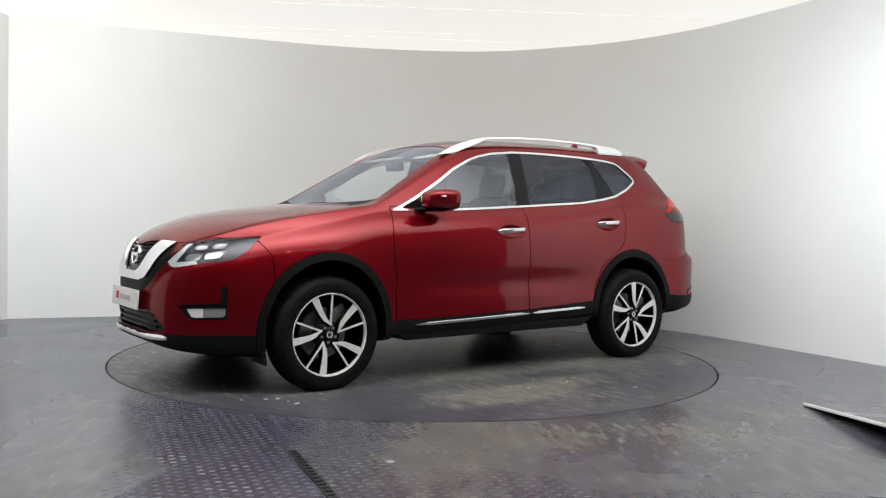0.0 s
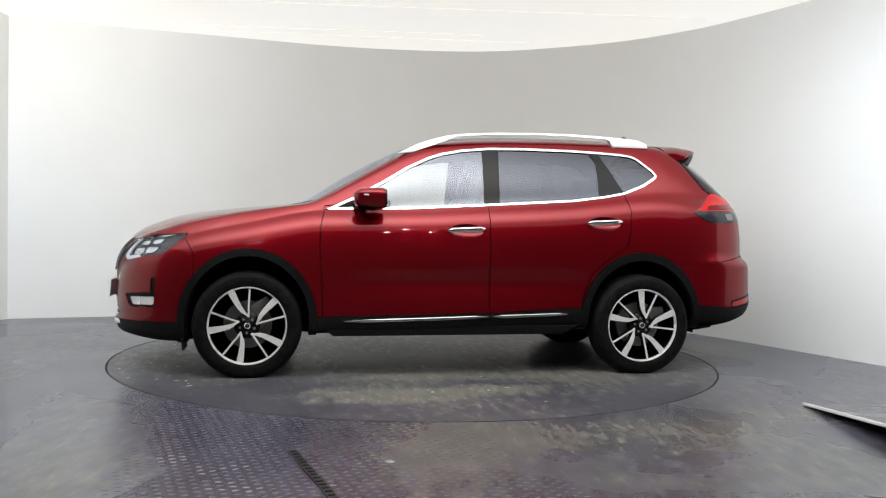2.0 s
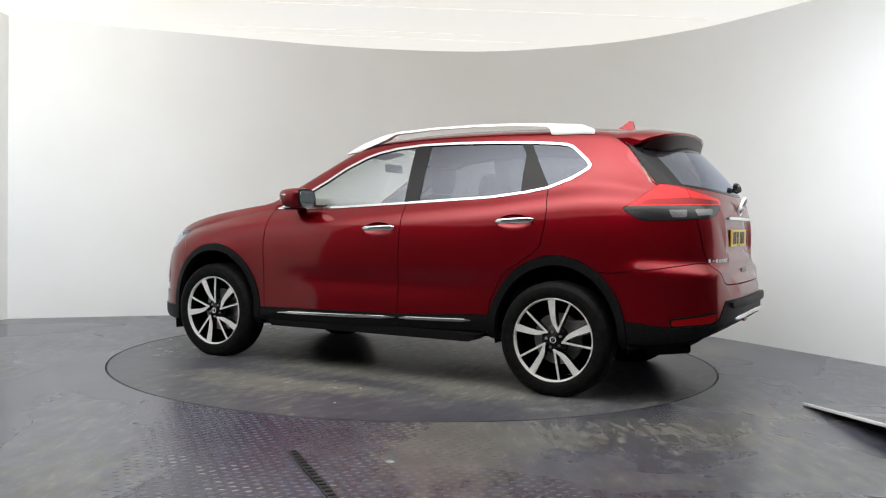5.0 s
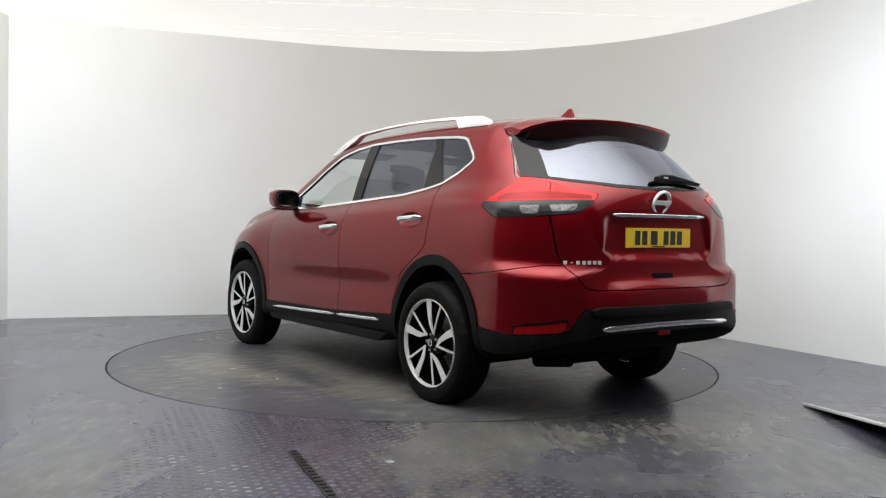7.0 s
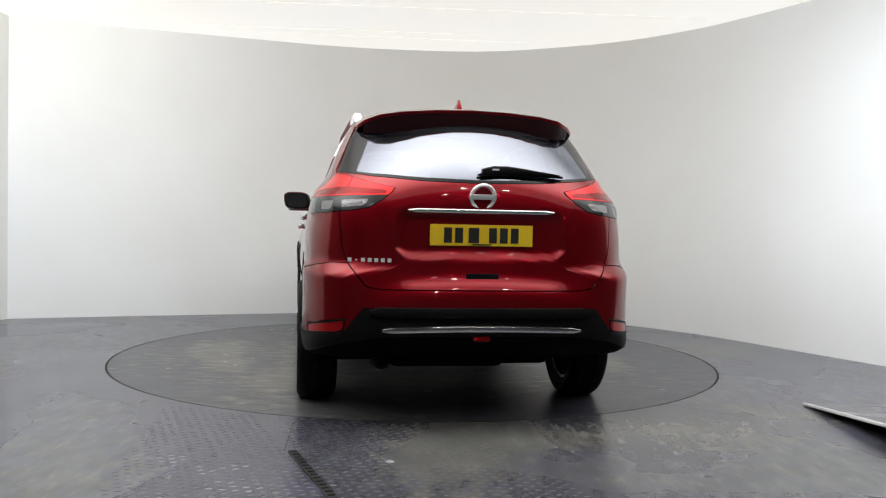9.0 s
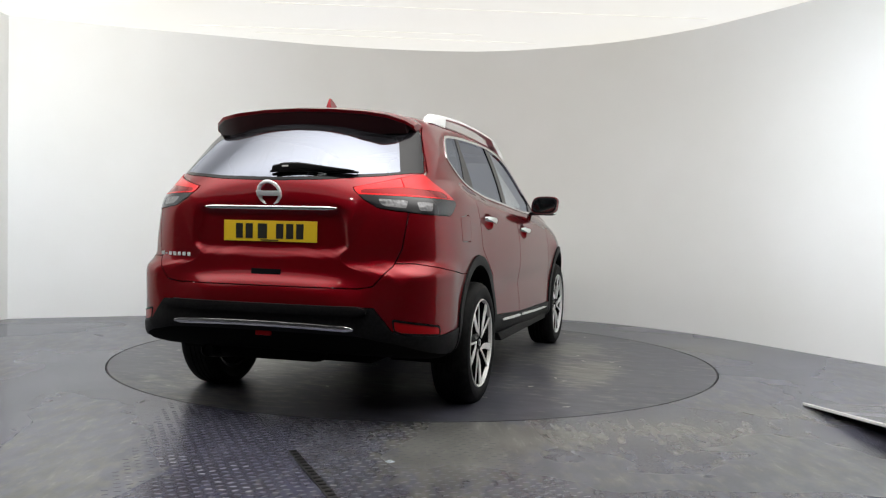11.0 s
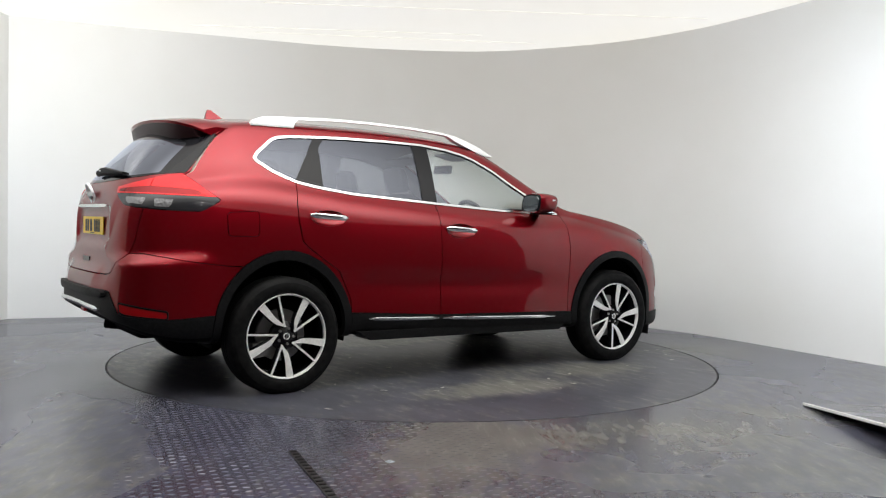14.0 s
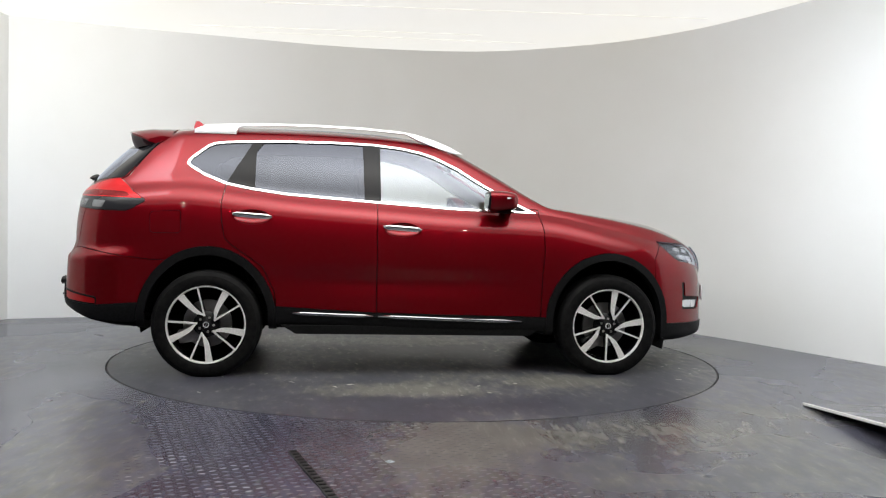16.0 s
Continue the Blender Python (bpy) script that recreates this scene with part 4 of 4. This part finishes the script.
STRIPS = (((.735, .368), (.2, .383), (-.245, .399)), ((-.275, .400), (-.55, .408), (-.80, .417)))
for s in MIRROR:
    for (Pd, fd), glass, name, (hx, hz, half), strip in zip(door_parts, (front_glass, rear_glass), ("front_door", "rear_door"), HANDLES, STRIPS):
        door = panel(name, Pd, fd, PAINT, car, s, label="red door panel")
        panel("window_glass", P_GLASS, glass, GLASS if name == "front_door" else TINTED, door, s, -.006, .004,
              "clear door window" if name == "front_door" else "dark tinted door window")
        part("hand_cup", mirrored(hand_cup(hx, hz), s), PAINT, door, "red recess behind the handle", True)
        part("door_handle", mirrored(door_handle(hx, hz), s), CHROME, door, "chrome door handle", True)
        part("sill_strip", mirrored(strip_along(strip, .020, .020), s), CHROME, door, "chrome strip along the sill", True)
    panel("quarter_window", P_GLASS, quarter_glass, TINTED, car, s, -.004, .004, "dark tinted quarter window")
    part("side_step", mirrored(prism([(.88, .33), (.80, .268), (-.78, .280), (-.88, .34)], .70, .885, .006), s), CLAD, car, "black lower sill edge")

    # wing mirror
    mirror = thing("wing_mirror", "", "", parent=car)
    rings = []
    for t, k in ((0, .45), (.06, .70), (.2, .88), (.45, .98), (.75, 1.02), (.92, 1.0), (1, .94)):
        rings.append([Vector(p) * 1 for p in ellipse_ring((.680 - .195 * t, .905 + .010 * t, 1.180), (0, .104 * k, 0), (0, .010, .070 * k), 20, 3.4)])
    part("mirror_cap", mirrored(loft(rings), s), PAINT, mirror, "red mirror cap", True)
    part("mirror_rim", mirrored(loft([ellipse_ring((.486, .915, 1.180), (0, .097, 0), (0, .009, .064), 20, 3.4), ellipse_ring((.474, .916, 1.180), (0, .095, 0), (0, .009, .062), 20, 3.4)]), s), GLOSS_BLACK, mirror, "black mirror rim", True)
    part("mirror_glass", mirrored(loft([ellipse_ring((.4735, .916, 1.180), (0, .084, 0), (0, .008, .053), 20, 3.2), ellipse_ring((.4715, .916, 1.180), (0, .083, 0), (0, .008, .052), 20, 3.2)]), s), MIRROR_GLASS, mirror, "mirror glass", True)
    part("lower_cover", mirrored(loft([ellipse_ring((.60, .905, 1.114), (.070, 0, 0), (0, .085, 0), 16, 3), ellipse_ring((.595, .895, 1.102), (.055, 0, 0), (0, .07, 0), 16, 3)]), s), CLAD, mirror, "black lower mirror cover", True)
    part("mirror_arm", mirrored(loft([ellipse_ring((.64, .75, 1.112), (.045, 0, 0), (0, 0, .014), 12, 3), ellipse_ring((.61, .87, 1.118), (.038, 0, .0), (0, 0, .014), 12, 3)]), s), CLAD, mirror, "black mirror arm", True)
    part("indicator", mirrored(loft([ellipse_ring((.66, .925, 1.200), (.012, .0, 0), (0, 0, .006), 8), ellipse_ring((.600, 1.014, 1.202), (.02, .004, 0), (0, 0, .006), 8)]), s), WHITE_LENS, mirror, "thin indicator strip", True)

    # roof rail
    RAIL = [(.36, 1.505), (.24, 1.566), (.13, 1.606), (.02, 1.638), (-.09, 1.657), (-.35, 1.675), (-.65, 1.685), (-.90, 1.684), (-1.10, 1.678), (-1.30, 1.668), (-1.40, 1.660),
            (-1.47, 1.632), (-1.48, 1.60), (-1.20, 1.60), (-1.192, 1.646), (-1.165, 1.661), (-.90, 1.668), (-.65, 1.669), (-.35, 1.660), (-.05, 1.642), (-.02, 1.630), (.02, 1.60), (.14, 1.560), (.25, 1.515)]
    bm = prism(RAIL, .562, .592, .005)
    for v in bm.verts:
        v.co.y += .03 * max(0, v.co.x) - .012 * max(0, -v.co.x - .8)
        if v.co.y > .574:
            top = 1.685 - .25 * max(0, v.co.x - .02) ** 1.3 * 1.6
            v.co.y += .55 * min(.045, max(0, top - v.co.z)) - .008
    part("roof_rail", mirrored(bm, s), SILVER, car, "silver roof rail", True)

# ---- car: wheels ----
def wheel():
    w = thing("wheel", "", "")
    tread = []
    for k in range(4):
        y0 = -.058 - k * .030
        tread += [(.3525, y0), (.3525, y0 - .022), (.3455, y0 - .024), (.3455, y0 - .028)]
    prof = [(.240, -.030), (.2515, -.016), (.258, -.007), (.278, -.001), (.305, .0), (.320, -.004), (.322, -.007), (.336, -.014), (.347, -.030), (.351, -.045)] + tread + [(.350, -.178), (.344, -.196), (.330, -.212), (.305, -.222), (.262, -.205), (.246, -.19)]
    part("tyre", lathe(prof, 96), RUBBER, w, "black road tyre", True)
    part("rim_barrel", lathe([(.246, -.020), (.240, -.045), (.232, -.07), (.230, -.19), (.246, -.195)], 64), RIM_BLACK, w, "gloss black rim", True)
    part("rim_lip", lathe([(.2535, -.018), (.254, -.008), (.252, -.004), (.2465, -.006), (.245, -.014), (.242, -.026)], 72), MACHINED, w, "machined rim edge", True)
    part("brake_disc", lathe([(.05, -.105), (.155, -.105), (.157, -.109), (.157, -.126), (.05, -.128)], 48), STEEL, w, "grey brake disc", True)
    part("caliper", box(.09, .06, .15, pose(.115, -.11, .07, 0, 30, 0), .012), STEEL, w, "grey brake caliper", True)
    part("back_plate", lathe([(.001, -.15), (.229, -.15), (.229, -.16), (.001, -.16)], 32), DARK, w)

    def blade(stations, y0, y1, grow=0.0, dish=0.0):
        """A spoke: stations of radius, angle, half-width."""
        rings = []
        for r, a, h in stations:
            a, h = radians(-a), h + grow
            c, t = Vector((math.cos(a) * r, 0, math.sin(a) * r)), Vector((-math.sin(a), 0, math.cos(a)))
            d = -dish * (1 - (r / .25)) ** 2
            f = Vector((0, y0 + d, 0))
            b = Vector((0, y1 + d, 0))
            rings.append([c - t * h + b, c - t * h + f, c + t * h + f, c + t * h + b])
        return loft(rings)

    for k in range(5):
        turn = pose(0, 0, 0, 0, -72 * k, 0)
        wide = [(.2475, 28.5, .0235), (.215, 28.2, .0212), (.175, 27.6, .0185), (.140, 26.4, .0165), (.110, 23.5, .0148), (.090, 18.5, .0132), (.076, 10.5, .0112), (.064, 1.0, .0085), (.057, -5.0, .0060)]
        thin = [(.2475, .0, .0060), (.17, -.3, .0060), (.10, -1.2, .0060), (.056, -3.5, .0066)]
        for name, st in (("spoke", wide), ("spoke", thin)):
            bm = blade(st, -.018, -.062, .0025, .012)
            bmesh.ops.transform(bm, matrix=turn, verts=bm.verts[:])
            part(name, bm, RIM_BLACK, w, "gloss black spoke side", True)
            bm = blade(st, -.0125, -.0195, .0, .012)
            bmesh.ops.transform(bm, matrix=turn, verts=bm.verts[:])
            part("spoke_face", bm, MACHINED, w, "machined silver spoke face")
        bm = join(*[lathe([(.0005, -.024), (.007, -.024), (.0085, -.028), (.0085, -.05)], 8)])
        bmesh.ops.transform(bm, matrix=pose(0, 0, 0, 0, -72 * k - 36, 0) @ pose(.048, 0, 0), verts=bm.verts[:])
        part("wheel_nut", bm, STEEL, w)
    part("hub", lathe([(.0005, -.026), (.028, -.026), (.034, -.030), (.066, -.038), (.085, -.050), (.085, -.09), (.0005, -.09)], 40), RIM_BLACK, w, "black hub", True)
    cap = part("centre_cap", lathe([(.0005, -.018), (.024, -.018), (.027, -.021), (.027, -.03)], 32), GLOSS_BLACK, w, "black centre cap", True)
    part("cap_ring", lathe([(.0150, -.0165), (.0195, -.0160), (.0200, -.0185), (.0145, -.0185)], 32), SILVER, w, "silver ring on the cap", True)
    part("cap_bar", box(.042, .003, .007, pose(0, -.0165, 0), .0008), CHROME, w)
    return w


first = wheel()
SPIN = {(1, 1): 87, (-1, 1): 65, (-1, -1): 247, (1, -1): -93}
for (fx, s), phase in SPIN.items():
    w = first if (fx, s) == (1, 1) else copy_thing(first, Matrix())
    w.parent = car
    tilt_m = pose(fx * AXLE_X, s * .902, HUB_Z - .006) @ pose(0, 0, 0, 0, 0, 0 if s > 0 else 180)
    w.matrix_basis = tilt_m @ pose(0, 0, 0, 0, phase - 180, 0)
    lin = lathe([(.432, .02), (.425, -.29), (.05, -.30)], 40, radians(-12), radians(192))
    bmesh.ops.transform(lin, matrix=pose(fx * AXLE_X, s * .78, .365) @ pose(0, 0, 0, 0, 0, 0 if s > 0 else 180), verts=lin.verts[:])
    part("wheel_liner", lin, DARK, car, "black wheel arch liner", True)

# ---- car: tail details ----
rings = []
for y, xr, zr, xt, zt in ((-.60, -1.62, 1.565, -1.775, 1.555), (-.565, -1.62, 1.592, -1.830, 1.578), (-.49, -1.62, 1.618, -1.900, 1.602), (-.38, -1.62, 1.636, -1.940, 1.617), (-.20, -1.62, 1.654, -1.962, 1.630), (0, -1.62, 1.662, -1.968, 1.635)):
    zu = zt - .022
    rings.append([(xr, y, zr + .003), ((xr + xt) / 2, y, (zr + zt) / 2 + .012), (xt + .03, y, zt + .004), (xt, y, zt - .004), (xt + .006, y, zt - .020), (xt + .05, y, zu - .012), (xr - .10, y, max(zr - .060, 1.525)), (xr - .03, y, max(zr - .045, 1.535))])
rings += [[(x, -y, z) for x, y, z in r] for r in rings[-2::-1]]
part("spoiler", loft(rings), PAINT, car, "red roof spoiler", True)
rings = []
for y, xt, zt in ((-.565, -1.830, 1.570), (-.49, -1.900, 1.600), (-.38, -1.940, 1.615), (-.20, -1.962, 1.628), (0, -1.968, 1.633), (.20, -1.962, 1.628), (.38, -1.940, 1.615), (.49, -1.900, 1.600), (.565, -1.830, 1.570)):
    k = max(.3, 1 - (abs(y) / .58) ** 4)
    low = 1.510 - .028 * (1 - (y / .58) ** 2)
    rings.append([(xt + .008, y, zt - .014), (xt + .016, y, zt - .014 - (zt - .014 - low) * .45), (xt + .040, y, low), (xt + .14, y, low + .02), (xt + .10, y, zt - .012)])
part("spoiler_underside", loft(rings), SPOILER_SHADE, car, "spoiler underside, its shade put into a dark red", True)
fin = [(-1.375, 1.672), (-1.45, 1.690), (-1.50, 1.725), (-1.525, 1.742), (-1.548, 1.742), (-1.560, 1.70), (-1.565, 1.66)]
bm = prism(fin, -.024, .024)
for v in bm.verts:
    v.co.y *= max(.15, 1 - (v.co.z - 1.66) / .09)
part("roof_aerial", bm, PAINT, car, "red fin-shaped roof aerial", True)

wiper = thing("rear_wiper", "", "", parent=car)
part("wiper_arm", loft([ellipse_ring((end_x(y, z, False) - .030, y, z), (.016, 0, 0), (0, 0, h), 10, 3) for y, z, h in ((.00, 1.292, .016), (-.06, 1.300, .024), (-.14, 1.305, .020), (-.24, 1.298, .014), (-.36, 1.288, .008), (-.42, 1.284, .005))]), CLAD, wiper, "black wiper arm", True)
part("wiper_blade", loft([ellipse_ring((end_x(y, z, False) - .014, y, z), (.008, 0, 0), (0, 0, .006), 8, 3) for y, z in ((.02, 1.278), (-.10, 1.281), (-.20, 1.282), (-.32, 1.279), (-.44, 1.277))]), RUBBER, wiper, "thin wiper blade", True)
part("wiper_mark", box(.004, .035, .008, pose(end_x(-.07, 1.3, False) - .047, -.07, 1.305)), WHITE, wiper, "small pale mark")


def rear_bar(ys, z, high, proud, sag=0.0, deep=.02):
    rings = []
    n = len(ys) - 1
    for i, y in enumerate(ys):
        x = end_x(y, z, False) - proud
        h = high / 2 * (1 if 0 < i < n else .4)
        zz = z - sag * (y / .4) ** 2
        rings.append([(x + deep, y, zz - h), (x + .003, y, zz - h), (x, y, zz - h * .5), (x, y, zz + h * .5), (x + .003, y, zz + h), (x + deep, y, zz + h)])
    return loft(rings)


part("chrome_bar", rear_bar(np.linspace(-.372, .372, 17), 1.092, .018, .014), CHROME, tailgate, "chrome bar above the number plate", True)
bx = end_x(0, 1.168, False)
lean = pose(bx - .013, 0, 1.168, 0, -20, 0)
bm = lathe([(.052, .008), (.060, .016), (.067, .012), (.068, 0), (.050, 0)], 40)
bmesh.ops.transform(bm, matrix=lean @ pose(0, 0, 0, 0, 0, 90), verts=bm.verts[:])
part("badge", bm, SILVER, tailgate, "round chrome badge", True)
part("badge_bar", box(.010, .135, .026, lean @ pose(-.012, 0, 0), .003), SILVER, tailgate, "chrome bar across the badge", True)
part("badge_back", box(.004, .088, .088, lean @ pose(.004, 0, 0) @ pose(0, 0, 0, 45), .002), PAINT, tailgate, "red badge centre")
px_ = end_x(0, .97, False) - .006
plate = part("number_plate", box(.006, .525, .106, pose(px_, 0, .972), .002), YELLOW, tailgate, "yellow number plate")
y = .195
for k in range(7):
    if k == 4:
        y -= .035
    part("plate_bar", box(.003, .040 if k != 2 else .013, .076, pose(px_ - .0035, y - .023, .972)), INK, tailgate, "black bar on the plate")
    y -= .056 if k != 2 else .026
part("plate_bar", box(.003, .10, .006, pose(px_ - .0035, 0, .926)), INK, tailgate)
y = .655
for k in range(7):
    part("model_mark", box(.005, .019 if k != 1 else .012, .019 if k != 1 else .005, pose(end_x(y, .842, False) - .003, y, .842, 0, 0, -14), .001), SILVER, tailgate, "silver lettering bar")
    y -= .032
part("release_recess", box(.01, .165, .030, pose(end_x(0, .765, False) + .0, 0, .768), .003), GLOSS_BLACK, tailgate, "dark tailgate handle recess")
part("skid_strip", rear_bar(np.linspace(-.50, .50, 25), .512, .026, .020, .006, .03), CHROME, bumper_r, "chrome bar on the lower bumper", True)
part("upper_edge", rear_bar(np.linspace(-.56, .56, 25), .592, .046, .030, 0, .05), CLAD, bumper_r, "black bumper ledge", True)
part("fog_lamp", box(.02, .085, .030, pose(end_x(0, .46, False) - .008, 0, .462), .004), REFLECTOR, bumper_r, "red rear fog lamp")
bm = lathe([(.034, 0), (.038, .004), (.038, .26), (.030, .26), (.029, .02), (.0005, .02)][::-1], 28)
bmesh.ops.transform(bm, matrix=pose(-2.07, .47, .310, 0, 0, -90) @ pose(0, 0, 0, -8, 0, 0), verts=bm.verts[:])
part("tailpipe", bm, CLAD, car, "dark tailpipe", True)
part("silencer", box(.26, .62, .15, pose(-1.90, .12, .345), .055, 3), DARK, car, "dark silencer box", True)
for s in MIRROR:
    part("air_deflector", box(.014, .20, .075, pose(AXLE_X + .405, s * .76, .215, 0, 8, 0), .004), CLAD, car, "small black flap before the wheel")
part("rear_axle_shield", box(.66, .90, .09, pose(-1.60, 0, .315), .03), DARK, car, "black underbody shield")

# ---- car: nose details ----
for k in range(7):
    z = .735 + .022 * k
    w = min(.13 + (z - .73) * .75, .26)
    ys = np.linspace(-w, w, 9)
    part("grille_slat", loft([[(end_x(y, z, True) - .030, y, z - .004), (end_x(y, z, True) - .012, y, z - .003), (end_x(y, z, True) - .012, y, z + .003), (end_x(y, z, True) - .030, y, z + .004)] for y in ys]), MESH_BLACK, bumper_f)
for k in range(3):
    z = .375 + .034 * k
    ys = np.linspace(-.36 + .02 * k, .36 - .02 * k, 11)
    part("intake_slat", loft([[(end_x(y, z, True) - .04, y, z - .006), (end_x(y, z, True) - .010, y, z - .005), (end_x(y, z, True) - .010, y, z + .005), (end_x(y, z, True) - .04, y, z + .006)] for y in ys]), MESH_BLACK, bumper_f)
nx = end_x(0, .795, True)
lean = pose(nx + .002, 0, .795, 0, -16, 0)
bm = lathe([(.046, .0), (.052, .006), (.059, .003), (.060, -.02), (.042, -.02)], 40)
bmesh.ops.transform(bm, matrix=lean @ pose(0, 0, 0, 0, 0, -90), verts=bm.verts[:])
part("badge", bm, CHROME, bumper_f, "round chrome badge", True)
part("badge_bar", box(.010, .122, .022, lean @ pose(.004, 0, 0), .003), CHROME, bumper_f, "chrome bar across the badge", True)
part("badge_back", upright(lathe([(.0005, 0), (.046, 0), (.046, -.01), (.0005, -.01)], 24)), GLOSS_BLACK, bumper_f, "dark badge centre").matrix_basis = lean @ pose(-.004, 0, 0, 0, 90, 0)
part("number_plate", box(.010, .525, .118, pose(2.312, 0, .530, 0, -4, 0), .003), WHITE, bumper_f, "white dealer plate")
part("plate_bar", box(.003, .21, .030, pose(2.3185, .01, .530, 0, -4, 0)), PRINT_GREY, bumper_f, "grey bar on the plate")
part("plate_bar", box(.003, .05, .046, pose(2.3185, -.145, .535, 0, -4, 0)), PRINT_RED, bumper_f, "red mark on the plate")


def nose_bar(ys, z, high, proud, lift=0.0):
    rings = []
    for i, y in enumerate(ys):
        zz = z + lift * (y / .45) ** 2
        x = end_x(y, zz, True) + proud
        h = high / 2 * (1 if 0 < i < len(ys) - 1 else .5)
        rings.append([(x - .03, y, zz - h), (x, y, zz - h * .7), (x + .004, y, zz + h * .2), (x - .004, y, zz + h), (x - .03, y, zz + h)])
    return loft(rings)


part("skid_strip", nose_bar(np.linspace(-.47, .47, 25), .314, .038, .012, .004), SILVER, bumper_f, "silver bar on the lower lip", True)

# ---- car: cabin ----
inner_skin = Skin()
for cx in (AXLE_X, -AXLE_X):
    inner_skin.take(arch(cx, .47, .50), 0)
inner_skin.take(lambda R: np.maximum(polygon_distance(DLO, R[:, [0, 2]]) + .003, .5 - R[:, 1]), 0)
inner_skin.take(lambda R: top_view(SCREEN, 1.13)(R) + .003, 0)
inner_skin.take(lambda R: rear_glass_region(R) + .003, 0)
P, f = inner_skin.take(lambda R: np.maximum(1.13 - R[:, 2], np.maximum(R[:, 0] - .95, -2.12 - R[:, 0])), 0)
panel("cabin_lining", P, f, BEIGE, car, off=-.022, thick=0, label="pale grey roof lining", both=True)
P, f = inner_skin.take(lambda R: np.maximum(np.maximum(.42 - R[:, 2], R[:, 2] - 1.14), np.maximum(R[:, 0] - .95, -2.05 - R[:, 0])) + 0 * R[:, 1], 0)
panel("door_card", P, [q for q in f if P[q[0], 1] > .45], LEATHER, car, off=-.05, thick=.01, label="black door linings", both=True)
part("cabin_floor", box(2.9, 1.42, .03, pose(-.55, 0, .38)), DARK, car)
part("bulkhead", box(.04, 1.40, .62, pose(.93, 0, .72), .01), DARK, car)
part("dashboard", loft([[(.90, y, .62), (.52, y, .70), (.50, y, .98), (.56, y, 1.06), (.72, y, 1.10), (.94, y, 1.09)] for y in np.linspace(-.70, .70, 7)]), LEATHER, car, "black dashboard", True)
rings = []
for i in range(32):
    a = math.tau * i / 32
    c = Vector((0, math.cos(a) * .185, math.sin(a) * .185))
    u = c.normalized()
    rings.append([c + u * (.017 * math.cos(b)) + Vector((.017 * math.sin(b), 0, 0)) for b in np.linspace(0, math.tau, 9)[:-1]])
bm = loft(rings + [rings[0]], caps=False)
bm = join(bm, box(.02, .34, .03, pose(.01, 0, 0), .006), box(.03, .10, .10, pose(.015, 0, 0), .02), box(.02, .03, .18, pose(.01, 0, -.09), .006))
bmesh.ops.transform(bm, matrix=pose(.38, -.37, 1.02, 0, -24, 0), verts=bm.verts[:])
part("steering_wheel", bm, LEATHER, car, "black steering wheel", True)


def seat(x, y, wide):
    st = thing("seat", "", "", parent=car)
    part("cushion", box(.50, wide, .16, pose(x + .12, y, .62, 0, -6, 0), .05, 3), LEATHER, st, "black leather seat cushion", True)
    part("backrest", loft([ellipse_ring((x - .12 - (z - .6) * .28, y, z), (.075 * k, 0, 0), (0, wide / 2 * k, 0), 16, 3.2) for z, k in ((.60, .9), (.75, 1), (.95, 1), (1.10, .94), (1.19, .80), (1.225, .5))]), LEATHER, st, "black leather backrest", True)
    for q in ((0,) if wide < .8 else (-.4, 0, .4)):
        part("headrest", loft([ellipse_ring((x - .315 - (z - 1.25) * .2, y + q, z), (.048 * k, 0, 0), (0, .13 * k, 0), 14, 3) for z, k in ((1.235, .7), (1.26, .95), (1.34, 1), (1.395, .85), (1.41, .5))]), LEATHER, st, "black headrest", True)


seat(.02, .37, .50)
seat(.02, -.37, .50)
seat(-.95, 0, 1.28)
part("inner_mirror", box(.03, .22, .065, pose(.34, 0, 1.44, 0, 10, 0), .012), GLOSS_BLACK, car, "black interior mirror", True)
for y in (-.36, .36):
    part("sun_visor", box(.17, .36, .015, pose(.22, y, 1.515, 0, 12, 0), .006), BEIGE, car, "pale sun visor")

# ---- small lamps above and behind the camera ----
BULB = bpy.data.materials.new("lamp_glow")
BULB.use_nodes = True
shader_of(BULB).inputs["Emission Color"].default_value = (1, .96, .90, 1)
shader_of(BULB).inputs["Emission Strength"].default_value = 120
for x, y in ((-1.5, -4.3), (-.9, -4.3), (.9, -4.3), (1.5, -4.3), (-1.5, -5.2), (-.9, -5.2), (.9, -5.2), (1.5, -5.2)):
    spot = thing("ceiling_spot", "small white ceiling spotlight, switched on", "spotlight", "spotlights on the ceiling")
    spot.location = (x, y, ROOM_H - .02)
    part("housing", upright(lathe([(.0005, 0), (.075, 0), (.075, .06), (.060, .06), (.058, .02), (.0005, .02)], 24)), WHITE, spot, smooth=True).rotation_euler = (math.pi, 0, 0)
    part("bulb", upright(lathe([(.0005, .0), (.032, .0), (.032, .01), (.0005, .01)], 20)), BULB, spot).location = (0, 0, -.045)


def motions():
    turn_fix = smooth_curve([0, 1, 2.5, 4, 7, 9, 12, 14, 16], [-.45, -.30, 0, .14, .20, .18, -.15, -.14, -.09])
    rows_car, rows_disc = [], []
    for i in range(65):
        t = i * .25
        a = 214.768 - 13.0103 * t + float(turn_fix(t))
        c, s = math.cos(radians(a)), math.sin(radians(a))
        rows_car.append((t, pose(-.116 * c - .0035 * s, -.116 * s + .0035 * c, 0, 0, 0, a)))
        rows_disc.append((t, pose(0, 0, -.001, 0, 0, a)))
    walk(car, rows_car)
    walk(turntable, rows_disc)


motions()
